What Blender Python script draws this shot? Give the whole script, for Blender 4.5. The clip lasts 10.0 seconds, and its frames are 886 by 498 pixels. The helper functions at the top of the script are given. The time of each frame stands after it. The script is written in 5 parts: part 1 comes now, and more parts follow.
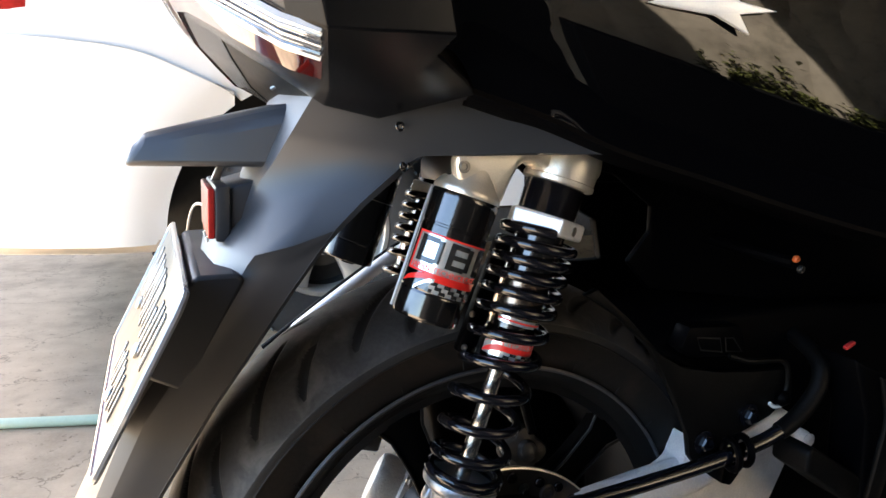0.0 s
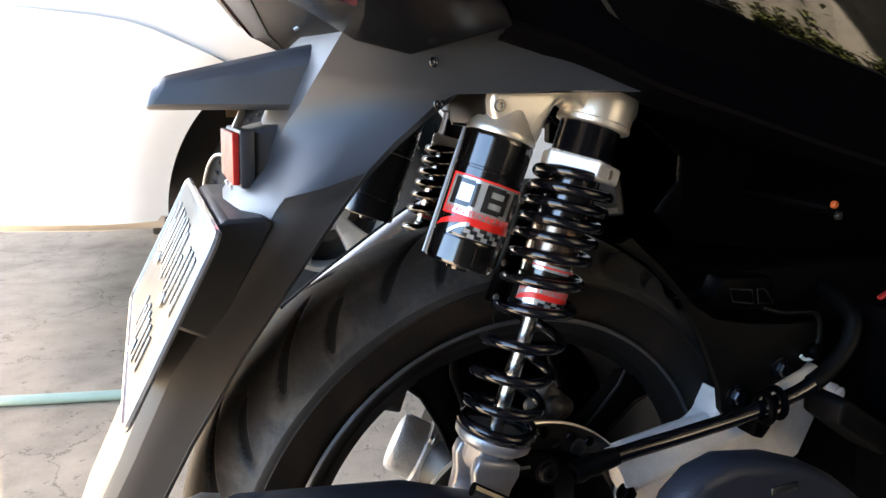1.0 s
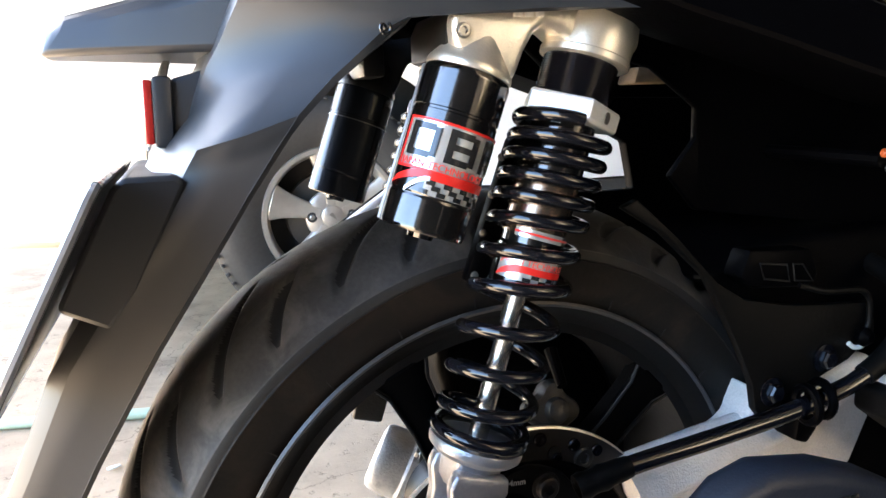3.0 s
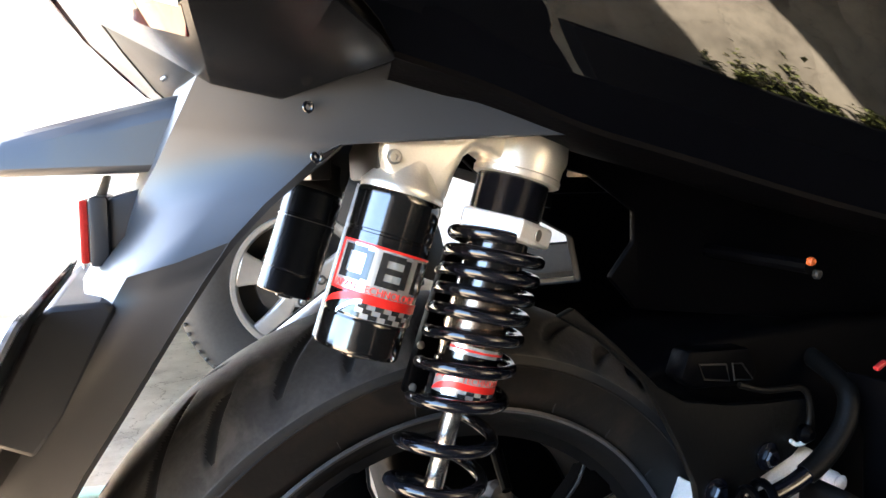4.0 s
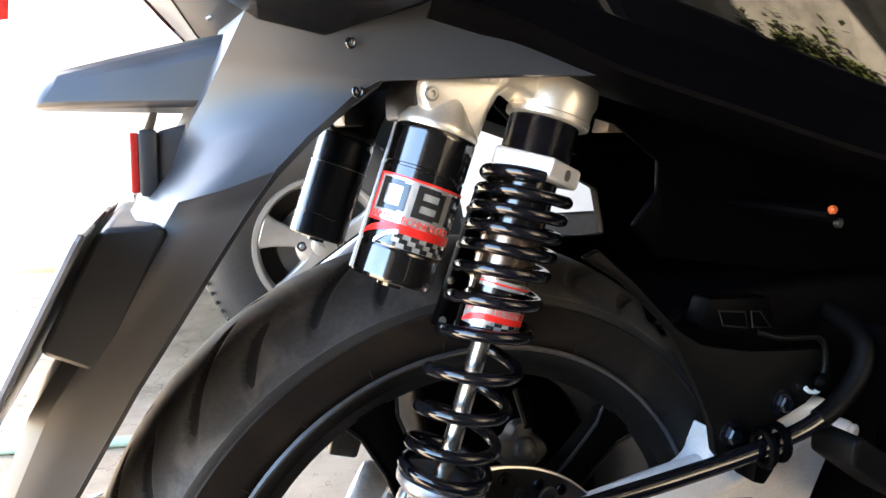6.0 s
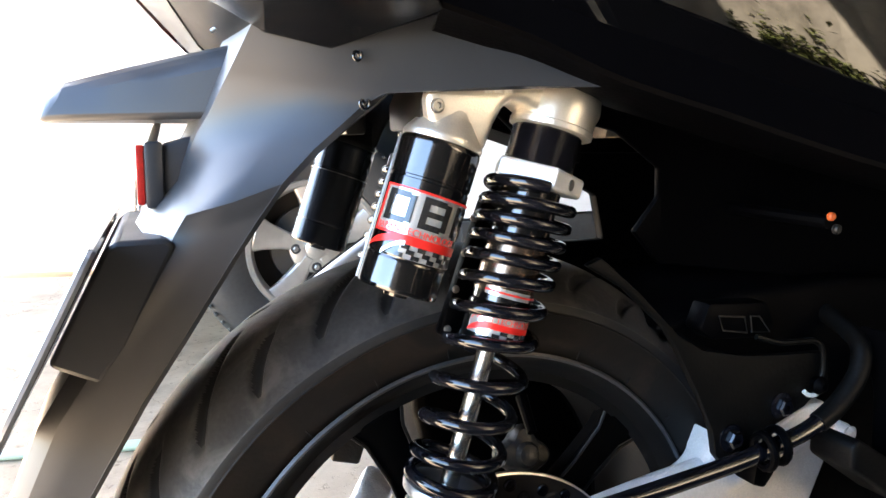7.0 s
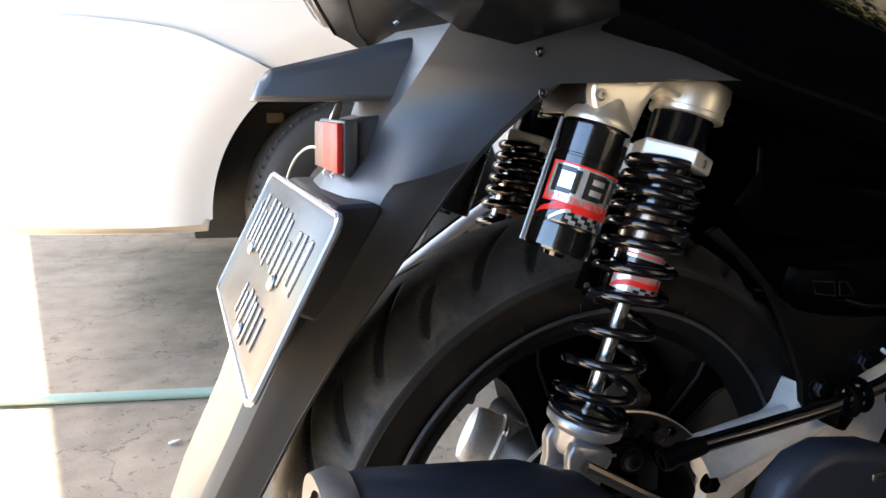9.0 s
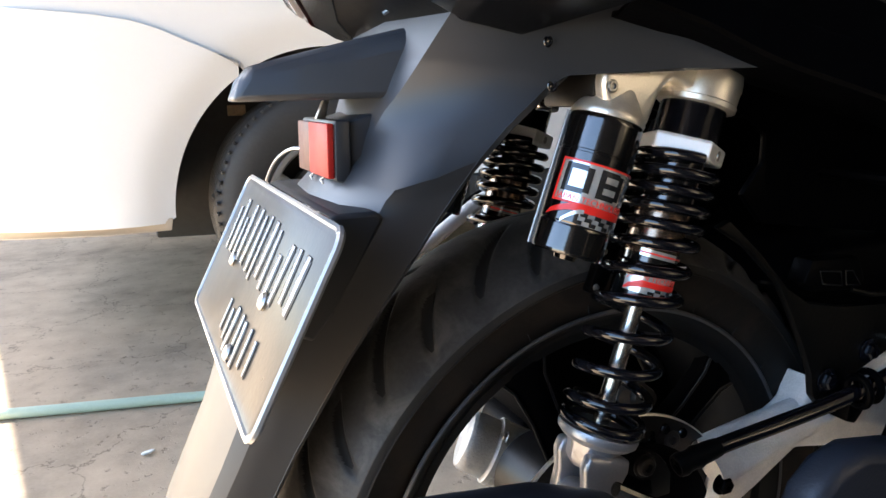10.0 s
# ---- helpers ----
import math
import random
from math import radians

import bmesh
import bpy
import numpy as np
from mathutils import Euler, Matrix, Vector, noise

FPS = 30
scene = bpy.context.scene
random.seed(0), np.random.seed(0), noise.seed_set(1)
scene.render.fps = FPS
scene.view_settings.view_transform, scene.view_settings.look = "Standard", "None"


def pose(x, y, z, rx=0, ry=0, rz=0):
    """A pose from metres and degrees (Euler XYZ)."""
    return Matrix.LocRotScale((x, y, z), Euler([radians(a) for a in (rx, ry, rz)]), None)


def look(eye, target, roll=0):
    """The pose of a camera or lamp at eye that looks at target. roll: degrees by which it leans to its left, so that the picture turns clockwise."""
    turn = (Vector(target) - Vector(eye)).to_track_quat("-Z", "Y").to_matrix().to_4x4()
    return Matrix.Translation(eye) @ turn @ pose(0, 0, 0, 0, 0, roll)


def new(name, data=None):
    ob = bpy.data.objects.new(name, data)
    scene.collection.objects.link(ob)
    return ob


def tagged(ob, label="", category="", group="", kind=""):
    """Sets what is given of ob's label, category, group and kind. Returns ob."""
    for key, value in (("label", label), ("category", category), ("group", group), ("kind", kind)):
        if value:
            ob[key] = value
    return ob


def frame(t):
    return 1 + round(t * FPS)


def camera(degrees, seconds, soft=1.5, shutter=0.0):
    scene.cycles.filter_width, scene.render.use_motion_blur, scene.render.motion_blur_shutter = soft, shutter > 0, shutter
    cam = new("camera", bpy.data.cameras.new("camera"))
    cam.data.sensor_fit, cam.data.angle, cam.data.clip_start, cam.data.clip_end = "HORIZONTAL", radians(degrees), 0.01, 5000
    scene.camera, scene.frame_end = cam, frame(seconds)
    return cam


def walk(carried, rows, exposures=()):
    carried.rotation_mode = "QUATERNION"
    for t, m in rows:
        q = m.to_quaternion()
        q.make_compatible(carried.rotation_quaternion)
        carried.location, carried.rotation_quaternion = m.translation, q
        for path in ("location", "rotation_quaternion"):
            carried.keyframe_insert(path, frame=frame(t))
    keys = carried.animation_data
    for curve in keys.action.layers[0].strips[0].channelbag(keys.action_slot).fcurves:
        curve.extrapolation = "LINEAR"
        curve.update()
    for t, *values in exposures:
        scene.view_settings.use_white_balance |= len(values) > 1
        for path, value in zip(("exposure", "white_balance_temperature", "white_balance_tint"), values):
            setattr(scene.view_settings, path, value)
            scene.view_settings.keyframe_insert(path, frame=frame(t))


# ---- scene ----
cam = camera(64.7, 10.0)
PATH = [
    (0, (-0.2073, -0.4743, 0.6257), (-0.0222, -0.0194, 0.5320), 0.58),
    (0.5, (-0.2087, -0.4708, 0.6204), (-0.0274, -0.0167, 0.5159), 0.27),
    (1, (-0.2243, -0.4579, 0.6014), (-0.0373, -0.0065, 0.4954), 0.05),
    (1.5, (-0.2242, -0.4329, 0.5840), (-0.0447, 0.0245, 0.4917), -0.85),
    (2, (-0.1904, -0.4153, 0.5563), (-0.0111, 0.0431, 0.4690), -2.31),
    (2.2, (-0.1852, -0.4114, 0.5545), (-0.0119, 0.0471, 0.4557), -1.68),
    (3.3, (-0.1598, -0.4040, 0.5662), (0.0149, 0.0561, 0.4786), -2.07),
    (3.5, (-0.1524, -0.4091, 0.5726), (0.0291, 0.0499, 0.4931), -1.15),
    (4, (-0.1507, -0.4123, 0.5902), (0.0416, 0.0458, 0.5341), -1.92),
    (4.5, (-0.1651, -0.4153, 0.5780), (0.0259, 0.0423, 0.5140), -2.51),
    (5, (-0.1706, -0.4139, 0.5632), (-0.0004, 0.0487, 0.4799), -2.41),
    (5.5, (-0.1730, -0.4142, 0.5572), (0.0054, 0.0451, 0.4722), -1.97),
    (6, (-0.1652, -0.4247, 0.5736), (0.0153, 0.0356, 0.4989), -0.92),
    (6.2, (-0.1642, -0.4252, 0.5761), (0.0190, 0.0338, 0.5004), -1.25),
    (7.3, (-0.1857, -0.4233, 0.5838), (0.0041, 0.0332, 0.5090), -0.95),
    (7.5, (-0.2018, -0.4266, 0.5897), (-0.0030, 0.0254, 0.5111), -0.66),
    (8, (-0.2595, -0.4383, 0.6076), (-0.0467, 0.0072, 0.5287), -1.09),
    (8.5, (-0.2811, -0.4496, 0.6099), (-0.0579, -0.0104, 0.5244), -0.50),
    (9, (-0.2709, -0.4520, 0.5907), (-0.0977, 0.0063, 0.4909), -0.18),
    (9.5, (-0.2511, -0.4355, 0.5736), (-0.0672, 0.0182, 0.4722), -0.69),
    (10, (-0.2797, -0.4147, 0.5968), (-0.0838, 0.0320, 0.4868), -1.60),
]
walk(cam, [(t, look(eye, target, roll)) for t, eye, target, roll in PATH],
     exposures=[(t, ev, 6200, 8) for t, ev in ((0, 3.66), (1, 3.80), (2, 4.02), (3.3, 4.60), (4, 4.84), (4.5, 4.92), (5.2, 4.76), (6.2, 4.68), (7.3, 4.66), (8, 4.06), (8.5, 3.80), (9, 3.64), (10, 3.45))])

# ---------------------------------------------------------------- light
world = bpy.data.worlds.new("world")
scene.world = world
world.use_nodes = True
sky = world.node_tree.nodes.new("ShaderNodeTexSky")
sky.sky_type, sky.sun_disc = "NISHITA", False
SUN_EL, SUN_AZ = radians(45), radians(120)   # sun stands behind the scooter's tail, over the yard
sun_from = Vector((math.cos(SUN_EL) * math.cos(SUN_AZ), math.cos(SUN_EL) * math.sin(SUN_AZ), math.sin(SUN_EL)))
sky.sun_elevation, sky.sun_rotation = SUN_EL, math.atan2(sun_from.x, sun_from.y)
bg = world.node_tree.nodes["Background"]
bg.inputs[1].default_value = 0.11
world.node_tree.links.new(sky.outputs[0], bg.inputs[0])
sun = new("sun", bpy.data.lights.new("sun", "SUN"))
sun.data.energy, sun.data.angle, sun.data.color = 5.0, radians(0.5), (1.0, 0.95, 0.88)
sun.matrix_world = look(sun_from * 10, (0, 0, 0))

# ---------------------------------------------------------------- materials


def material(name, color, rough=0.5, metal=0.0, grain=0.0, scale=60.0, blotch=0.0, blotch_scale=6.0, bump=0.0, coat=0.0,
             spec=0.5, rough_vary=0.0, turned=0.0):
    """Principled surface with fine grain, larger blotches, a little relief and uneven gloss."""
    m = bpy.data.materials.new(name)
    m.use_nodes = True
    n, l = m.node_tree.nodes, m.node_tree.links
    b = n["Principled BSDF"]
    b.inputs["Base Color"].default_value = (*color, 1)
    b.inputs["Roughness"].default_value = rough
    b.inputs["Metallic"].default_value = metal
    b.inputs["Coat Weight"].default_value = coat
    b.inputs["Coat Roughness"].default_value = 0.03
    b.inputs["Specular IOR Level"].default_value = spec
    if turned:      # lathe marks round the axis
        b.inputs["Anisotropic"].default_value = turned
        tan = n.new("ShaderNodeTangent")
        tan.direction_type, tan.axis = "RADIAL", "Z"
        l.new(tan.outputs[0], b.inputs["Tangent"])
    co = n.new("ShaderNodeTexCoord")
    fine = n.new("ShaderNodeTexNoise")
    fine.inputs["Scale"].default_value, fine.inputs["Detail"].default_value = scale, 5
    l.new(co.outputs["Object"], fine.inputs["Vector"])
    big = n.new("ShaderNodeTexNoise")
    big.inputs["Scale"].default_value, big.inputs["Detail"].default_value = blotch_scale, 4
    l.new(co.outputs["Object"], big.inputs["Vector"])
    last = None
    if grain or blotch:
        val = n.new("ShaderNodeMath")
        val.operation = "MULTIPLY_ADD"
        l.new(fine.outputs[0], val.inputs[0])
        val.inputs[1].default_value, val.inputs[2].default_value = grain * 2, 1 - grain
        val2 = n.new("ShaderNodeMath")
        val2.operation = "MULTIPLY_ADD"
        l.new(big.outputs[0], val2.inputs[0])
        val2.inputs[1].default_value, val2.inputs[2].default_value = blotch * 2, 1 - blotch
        mul = n.new("ShaderNodeMath")
        mul.operation = "MULTIPLY"
        l.new(val.outputs[0], mul.inputs[0])
        l.new(val2.outputs[0], mul.inputs[1])
        sc = n.new("ShaderNodeVectorMath")
        sc.operation = "SCALE"
        sc.inputs[0].default_value = color
        l.new(mul.outputs[0], sc.inputs["Scale"])
        l.new(sc.outputs[0], b.inputs["Base Color"])
    if rough_vary:
        rv = n.new("ShaderNodeMath")
        rv.operation = "MULTIPLY_ADD"
        l.new(big.outputs[0], rv.inputs[0])
        rv.inputs[1].default_value, rv.inputs[2].default_value = rough_vary * 2, rough - rough_vary
        l.new(rv.outputs[0], b.inputs["Roughness"])
    if bump:
        bp = n.new("ShaderNodeBump")
        bp.inputs["Strength"].default_value, bp.inputs["Distance"].default_value = min(1.0, bump), 0.001
        l.new(fine.outputs[0], bp.inputs["Height"])
        l.new(bp.outputs[0], b.inputs["Normal"])
    return m


GREY_PLASTIC = material("matte_grey_plastic", (0.0225, 0.0268, 0.0345), 0.37, grain=0.12, scale=2500, blotch=0.10, blotch_scale=9, spec=0.42, bump=0.035, rough_vary=0.05)
TAIL_GREY = material("satin_dark_grey_paint", (0.0034, 0.0038, 0.0048), 0.25, grain=0.12, scale=2500, blotch=0.12, blotch_scale=11, spec=0.24, bump=0.03, rough_vary=0.05)


def dusty(m, dust, z_clean, z_full, amount):
    """Road dust and painted glare that thicken in uneven clouds between two heights of the object."""
    n, l = m.node_tree.nodes, m.node_tree.links
    b = n["Principled BSDF"]
    co, sep = n.new("ShaderNodeTexCoord"), n.new("ShaderNodeSeparateXYZ")
    l.new(co.outputs["Object"], sep.inputs[0])
    cloud = n.new("ShaderNodeTexNoise")
    cloud.inputs["Scale"].default_value, cloud.inputs["Detail"].default_value = 22, 6
    l.new(co.outputs["Object"], cloud.inputs["Vector"])
    wobble = n.new("ShaderNodeMath")
    wobble.operation = "MULTIPLY_ADD"
    l.new(cloud.outputs[0], wobble.inputs[0])
    wobble.inputs[1].default_value = 0.12
    l.new(sep.outputs["Z"], wobble.inputs[2])
    fall = n.new("ShaderNodeMapRange")
    fall.inputs["From Min"].default_value, fall.inputs["From Max"].default_value = z_clean + 0.06, z_full + 0.06
    fall.inputs["To Max"].default_value = amount
    l.new(wobble.outputs[0], fall.inputs["Value"])
    mix = n.new("ShaderNodeMix")
    mix.data_type = "RGBA"
    l.new(fall.outputs[0], mix.inputs["Factor"])
    l.new(b.inputs["Base Color"].links[0].from_socket, mix.inputs["A"])
    mix.inputs["B"].default_value = (*dust, 1)
    l.new(mix.outputs["Result"], b.inputs["Base Color"])
    return m


# brown dust, made stronger to paint glare and floor bounce on the flap
FENDER_PLASTIC = dusty(material("dusty_grey_fender_plastic", (0.0195, 0.0230, 0.0292), 0.40, grain=0.14, scale=2500, blotch=0.22, blotch_scale=14, spec=0.38, bump=0.05, rough_vary=0.09), (0.092, 0.083, 0.071), 0.56, 0.40, 0.45)


def patchy(m, color, scale, lo, hi, amount):
    """Clouded patches of another colour, with soft ragged borders."""
    n, l = m.node_tree.nodes, m.node_tree.links
    b = n["Principled BSDF"]
    co, cloud = n.new("ShaderNodeTexCoord"), n.new("ShaderNodeTexNoise")
    cloud.inputs["Scale"].default_value, cloud.inputs["Detail"].default_value, cloud.inputs["Roughness"].default_value = scale, 7, 0.6
    cloud.inputs["Distortion"].default_value = 0.6
    l.new(co.outputs["Object"], cloud.inputs["Vector"])
    edge = n.new("ShaderNodeMapRange")
    edge.inputs["From Min"].default_value, edge.inputs["From Max"].default_value = lo, hi
    edge.inputs["To Max"].default_value = amount
    l.new(cloud.outputs[0], edge.inputs["Value"])
    mix = n.new("ShaderNodeMix")
    mix.data_type = "RGBA"
    l.new(edge.outputs[0], mix.inputs["Factor"])
    l.new(b.inputs["Base Color"].links[0].from_socket, mix.inputs["A"])
    mix.inputs["B"].default_value = (*color, 1)
    l.new(mix.outputs["Result"], b.inputs["Base Color"])
    return m


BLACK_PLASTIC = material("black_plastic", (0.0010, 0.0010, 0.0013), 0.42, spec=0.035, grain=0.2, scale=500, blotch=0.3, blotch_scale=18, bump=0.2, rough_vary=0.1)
GLOSS_BLACK = material("glossy_black_paint", (0.0005, 0.0005, 0.0008), 0.02, spec=0.43, grain=0.1, scale=200)
DUSTY_BLACK = material("dusty_black_rubber", (0.0030, 0.0029, 0.0028), 0.46, spec=0.10, grain=0.25, scale=300, blotch=0.45, blotch_scale=14, bump=0.3)
SIDEWALL = patchy(material("tyre_sidewall_rubber", (0.0085, 0.0076, 0.0071), 0.5, grain=0.2, scale=300, blotch=0.3, blotch_scale=12, spec=0.2, bump=0.15), (0.024, 0.018, 0.0135), 30, 0.48, 0.66, 0.7)
TYRE = patchy(material("tyre_rubber", (0.038, 0.0375, 0.0375), 0.5, spec=0.34, grain=0.35, scale=350, blotch=0.7, blotch_scale=20, bump=0.25, rough_vary=0.14), (0.105, 0.099, 0.092), 34, 0.50, 0.66, 0.6)
RIM_BLACK = material("satin_black_alloy", (0.005, 0.0051, 0.0055), 0.38, spec=0.19, grain=0.15, scale=250, blotch=0.3, blotch_scale=12, bump=0.1)
# rim black darkened for the shade inside the wheel
SPOKE_BLACK = material("matte_black_spoke", (0.0012, 0.0012, 0.0013), 0.62, spec=0.02, grain=0.2, scale=250, blotch=0.4, blotch_scale=14, bump=0.15)
RIM_LIP = material("worn_rim_lip", (0.11, 0.11, 0.115), 0.32, metal=0.7, grain=0.2, scale=200, blotch=0.4, blotch_scale=14)
CAST = material("cast_aluminium", (0.83, 0.805, 0.76), 0.42, metal=0.0, grain=0.16, scale=700, blotch=0.4, blotch_scale=32, bump=0.45)
BRACKET = material("satin_champagne_alloy", (0.80, 0.75, 0.66), 0.36, metal=0.8, grain=0.08, scale=900, blotch=0.06, bump=0.15)
WHITE_ALU = material("machined_aluminium", (0.86, 0.87, 0.88), 0.3, metal=0.35, grain=0.05, scale=800, bump=0.08)
CHROME = material("chrome", (0.82, 0.81, 0.79), 0.08, metal=1.0, grain=0.04, scale=200)
ROD = material("satin_polished_rod", (0.60, 0.585, 0.555), 0.27, metal=1.0, grain=0.06, scale=400)
STEEL = material("bolt_steel", (0.36, 0.35, 0.33), 0.35, metal=0.9, grain=0.2, scale=900, blotch=0.2)
GUN_BLACK = material("polished_black_anodised", (0.11, 0.102, 0.098), 0.14, metal=0.97, turned=0.6, grain=0.08, scale=400, coat=0.3)
RES_BLACK = material("polished_black_cylinder", (0.105, 0.100, 0.097), 0.12, metal=0.96, grain=0.08, scale=400, blotch=0.1, blotch_scale=30, rough_vary=0.03)
# darker bluish copy of the cylinder black, for the far cylinder in shade
BLUE_BLACK = material("blue_black_anodised_cylinder", (0.012, 0.016, 0.024), 0.22, spec=0.5, grain=0.08, scale=400, rough_vary=0.05)
GROOVE = material("clean_groove_rubber", (0.017, 0.017, 0.0175), 0.55, spec=0.24, grain=0.2, scale=350, blotch=0.3, blotch_scale=20)
GEAR_CAST = patchy(material("weathered_gearbox_alloy", (0.42, 0.42, 0.415), 0.45, metal=0.35, grain=0.25, scale=500, blotch=0.4, blotch_scale=30, bump=0.4), (0.68, 0.66, 0.62), 38, 0.50, 0.62, 0.55)
SPRING_BLACK = material("glossy_black_spring", (0.005, 0.005, 0.007), 0.13, coat=0.35, grain=0.1, scale=200)
BRONZE_SHEEN = material("bronze_damper_body", (0.36, 0.25, 0.18), 0.2, metal=0.95, turned=0.6, grain=0.05)
STICKER_SILVER = material("silver_sticker", (0.82, 0.83, 0.83), 0.16, metal=0.72, grain=0.04, scale=500)
STICKER_RED = material("red_sticker", (0.62, 0.02, 0.015), 0.28, grain=0.05)
STICKER_BLACK = material("black_sticker_print", (0.02, 0.019, 0.018), 0.16, spec=0.6, coat=0.4, grain=0.05)
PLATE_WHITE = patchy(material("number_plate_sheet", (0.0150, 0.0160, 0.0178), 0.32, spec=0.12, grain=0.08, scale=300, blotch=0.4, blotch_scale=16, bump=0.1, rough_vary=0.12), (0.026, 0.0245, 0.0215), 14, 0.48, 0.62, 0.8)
PLATE_EDGE = material("plate_clear_edge", (0.26, 0.27, 0.285), 0.12, metal=0.3, coat=0.6)
PLATE_INK = material("worn_plate_lettering", (0.15, 0.162, 0.182), 0.2, spec=0.55, grain=0.2, blotch=0.9, blotch_scale=70)
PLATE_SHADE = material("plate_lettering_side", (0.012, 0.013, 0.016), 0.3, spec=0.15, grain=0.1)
RED_LENS = material("red_reflector_lens", (0.30, 0.016, 0.014), 0.45, spec=0.2, grain=0.25, scale=500, blotch=0.4, blotch_scale=90)
AMBER_LENS = material("faded_red_reflector", (0.085, 0.030, 0.024), 0.45, spec=0.2, grain=0.3, scale=600, blotch=0.4, blotch_scale=120)
DARK_RED = material("dark_red_tail_lens", (0.036, 0.003, 0.003), 0.05, spec=0.4, coat=0.3, grain=0.1)
CLEAR_LENS = material("clear_ribbed_lens", (0.46, 0.47, 0.49), 0.10, metal=0.8, grain=0.12, scale=120)
LENS_DARK = material("shaded_lens_groove", (0.03, 0.03, 0.034), 0.12, spec=0.5, coat=0.5, grain=0.1)
CAR_WHITE = material("white_car_paint", (0.84, 0.85, 0.85), 0.28, coat=0.7, grain=0.02, scale=300, blotch=0.03, blotch_scale=2)
CAR_DARK = material("wheel_well_liner", (0.03, 0.03, 0.03), 0.8, grain=0.3, blotch=0.3)
CAR_TYRE = material("car_tyre_rubber", (0.035, 0.035, 0.035), 0.6, grain=0.25, scale=120, blotch=0.35, bump=0.3)
ALLOY = material("silver_alloy_wheel", (0.5, 0.49, 0.47), 0.36, metal=0.75, grain=0.1, blotch=0.2, blotch_scale=10)
HOSE_GREEN = material("green_garden_hose", (0.41, 0.485, 0.36), 0.45, grain=0.1, scale=200, blotch=0.2, blotch_scale=8)
MUFFLER = material("dark_blue_grey_muffler_cover", (0.016, 0.019, 0.027), 0.4, spec=0.35, grain=0.1, scale=600, blotch=0.15, bump=0.2)
LEAF = material("weed_leaf", (0.17, 0.175, 0.045), 0.5, grain=0.3, scale=30, blotch=0.4, blotch_scale=5)
CHALK = material("chalky_white_mark", (0.7, 0.68, 0.62), 0.7, grain=0.1)
ORANGE = material("orange_plastic_marker", (0.42, 0.08, 0.015), 0.45)


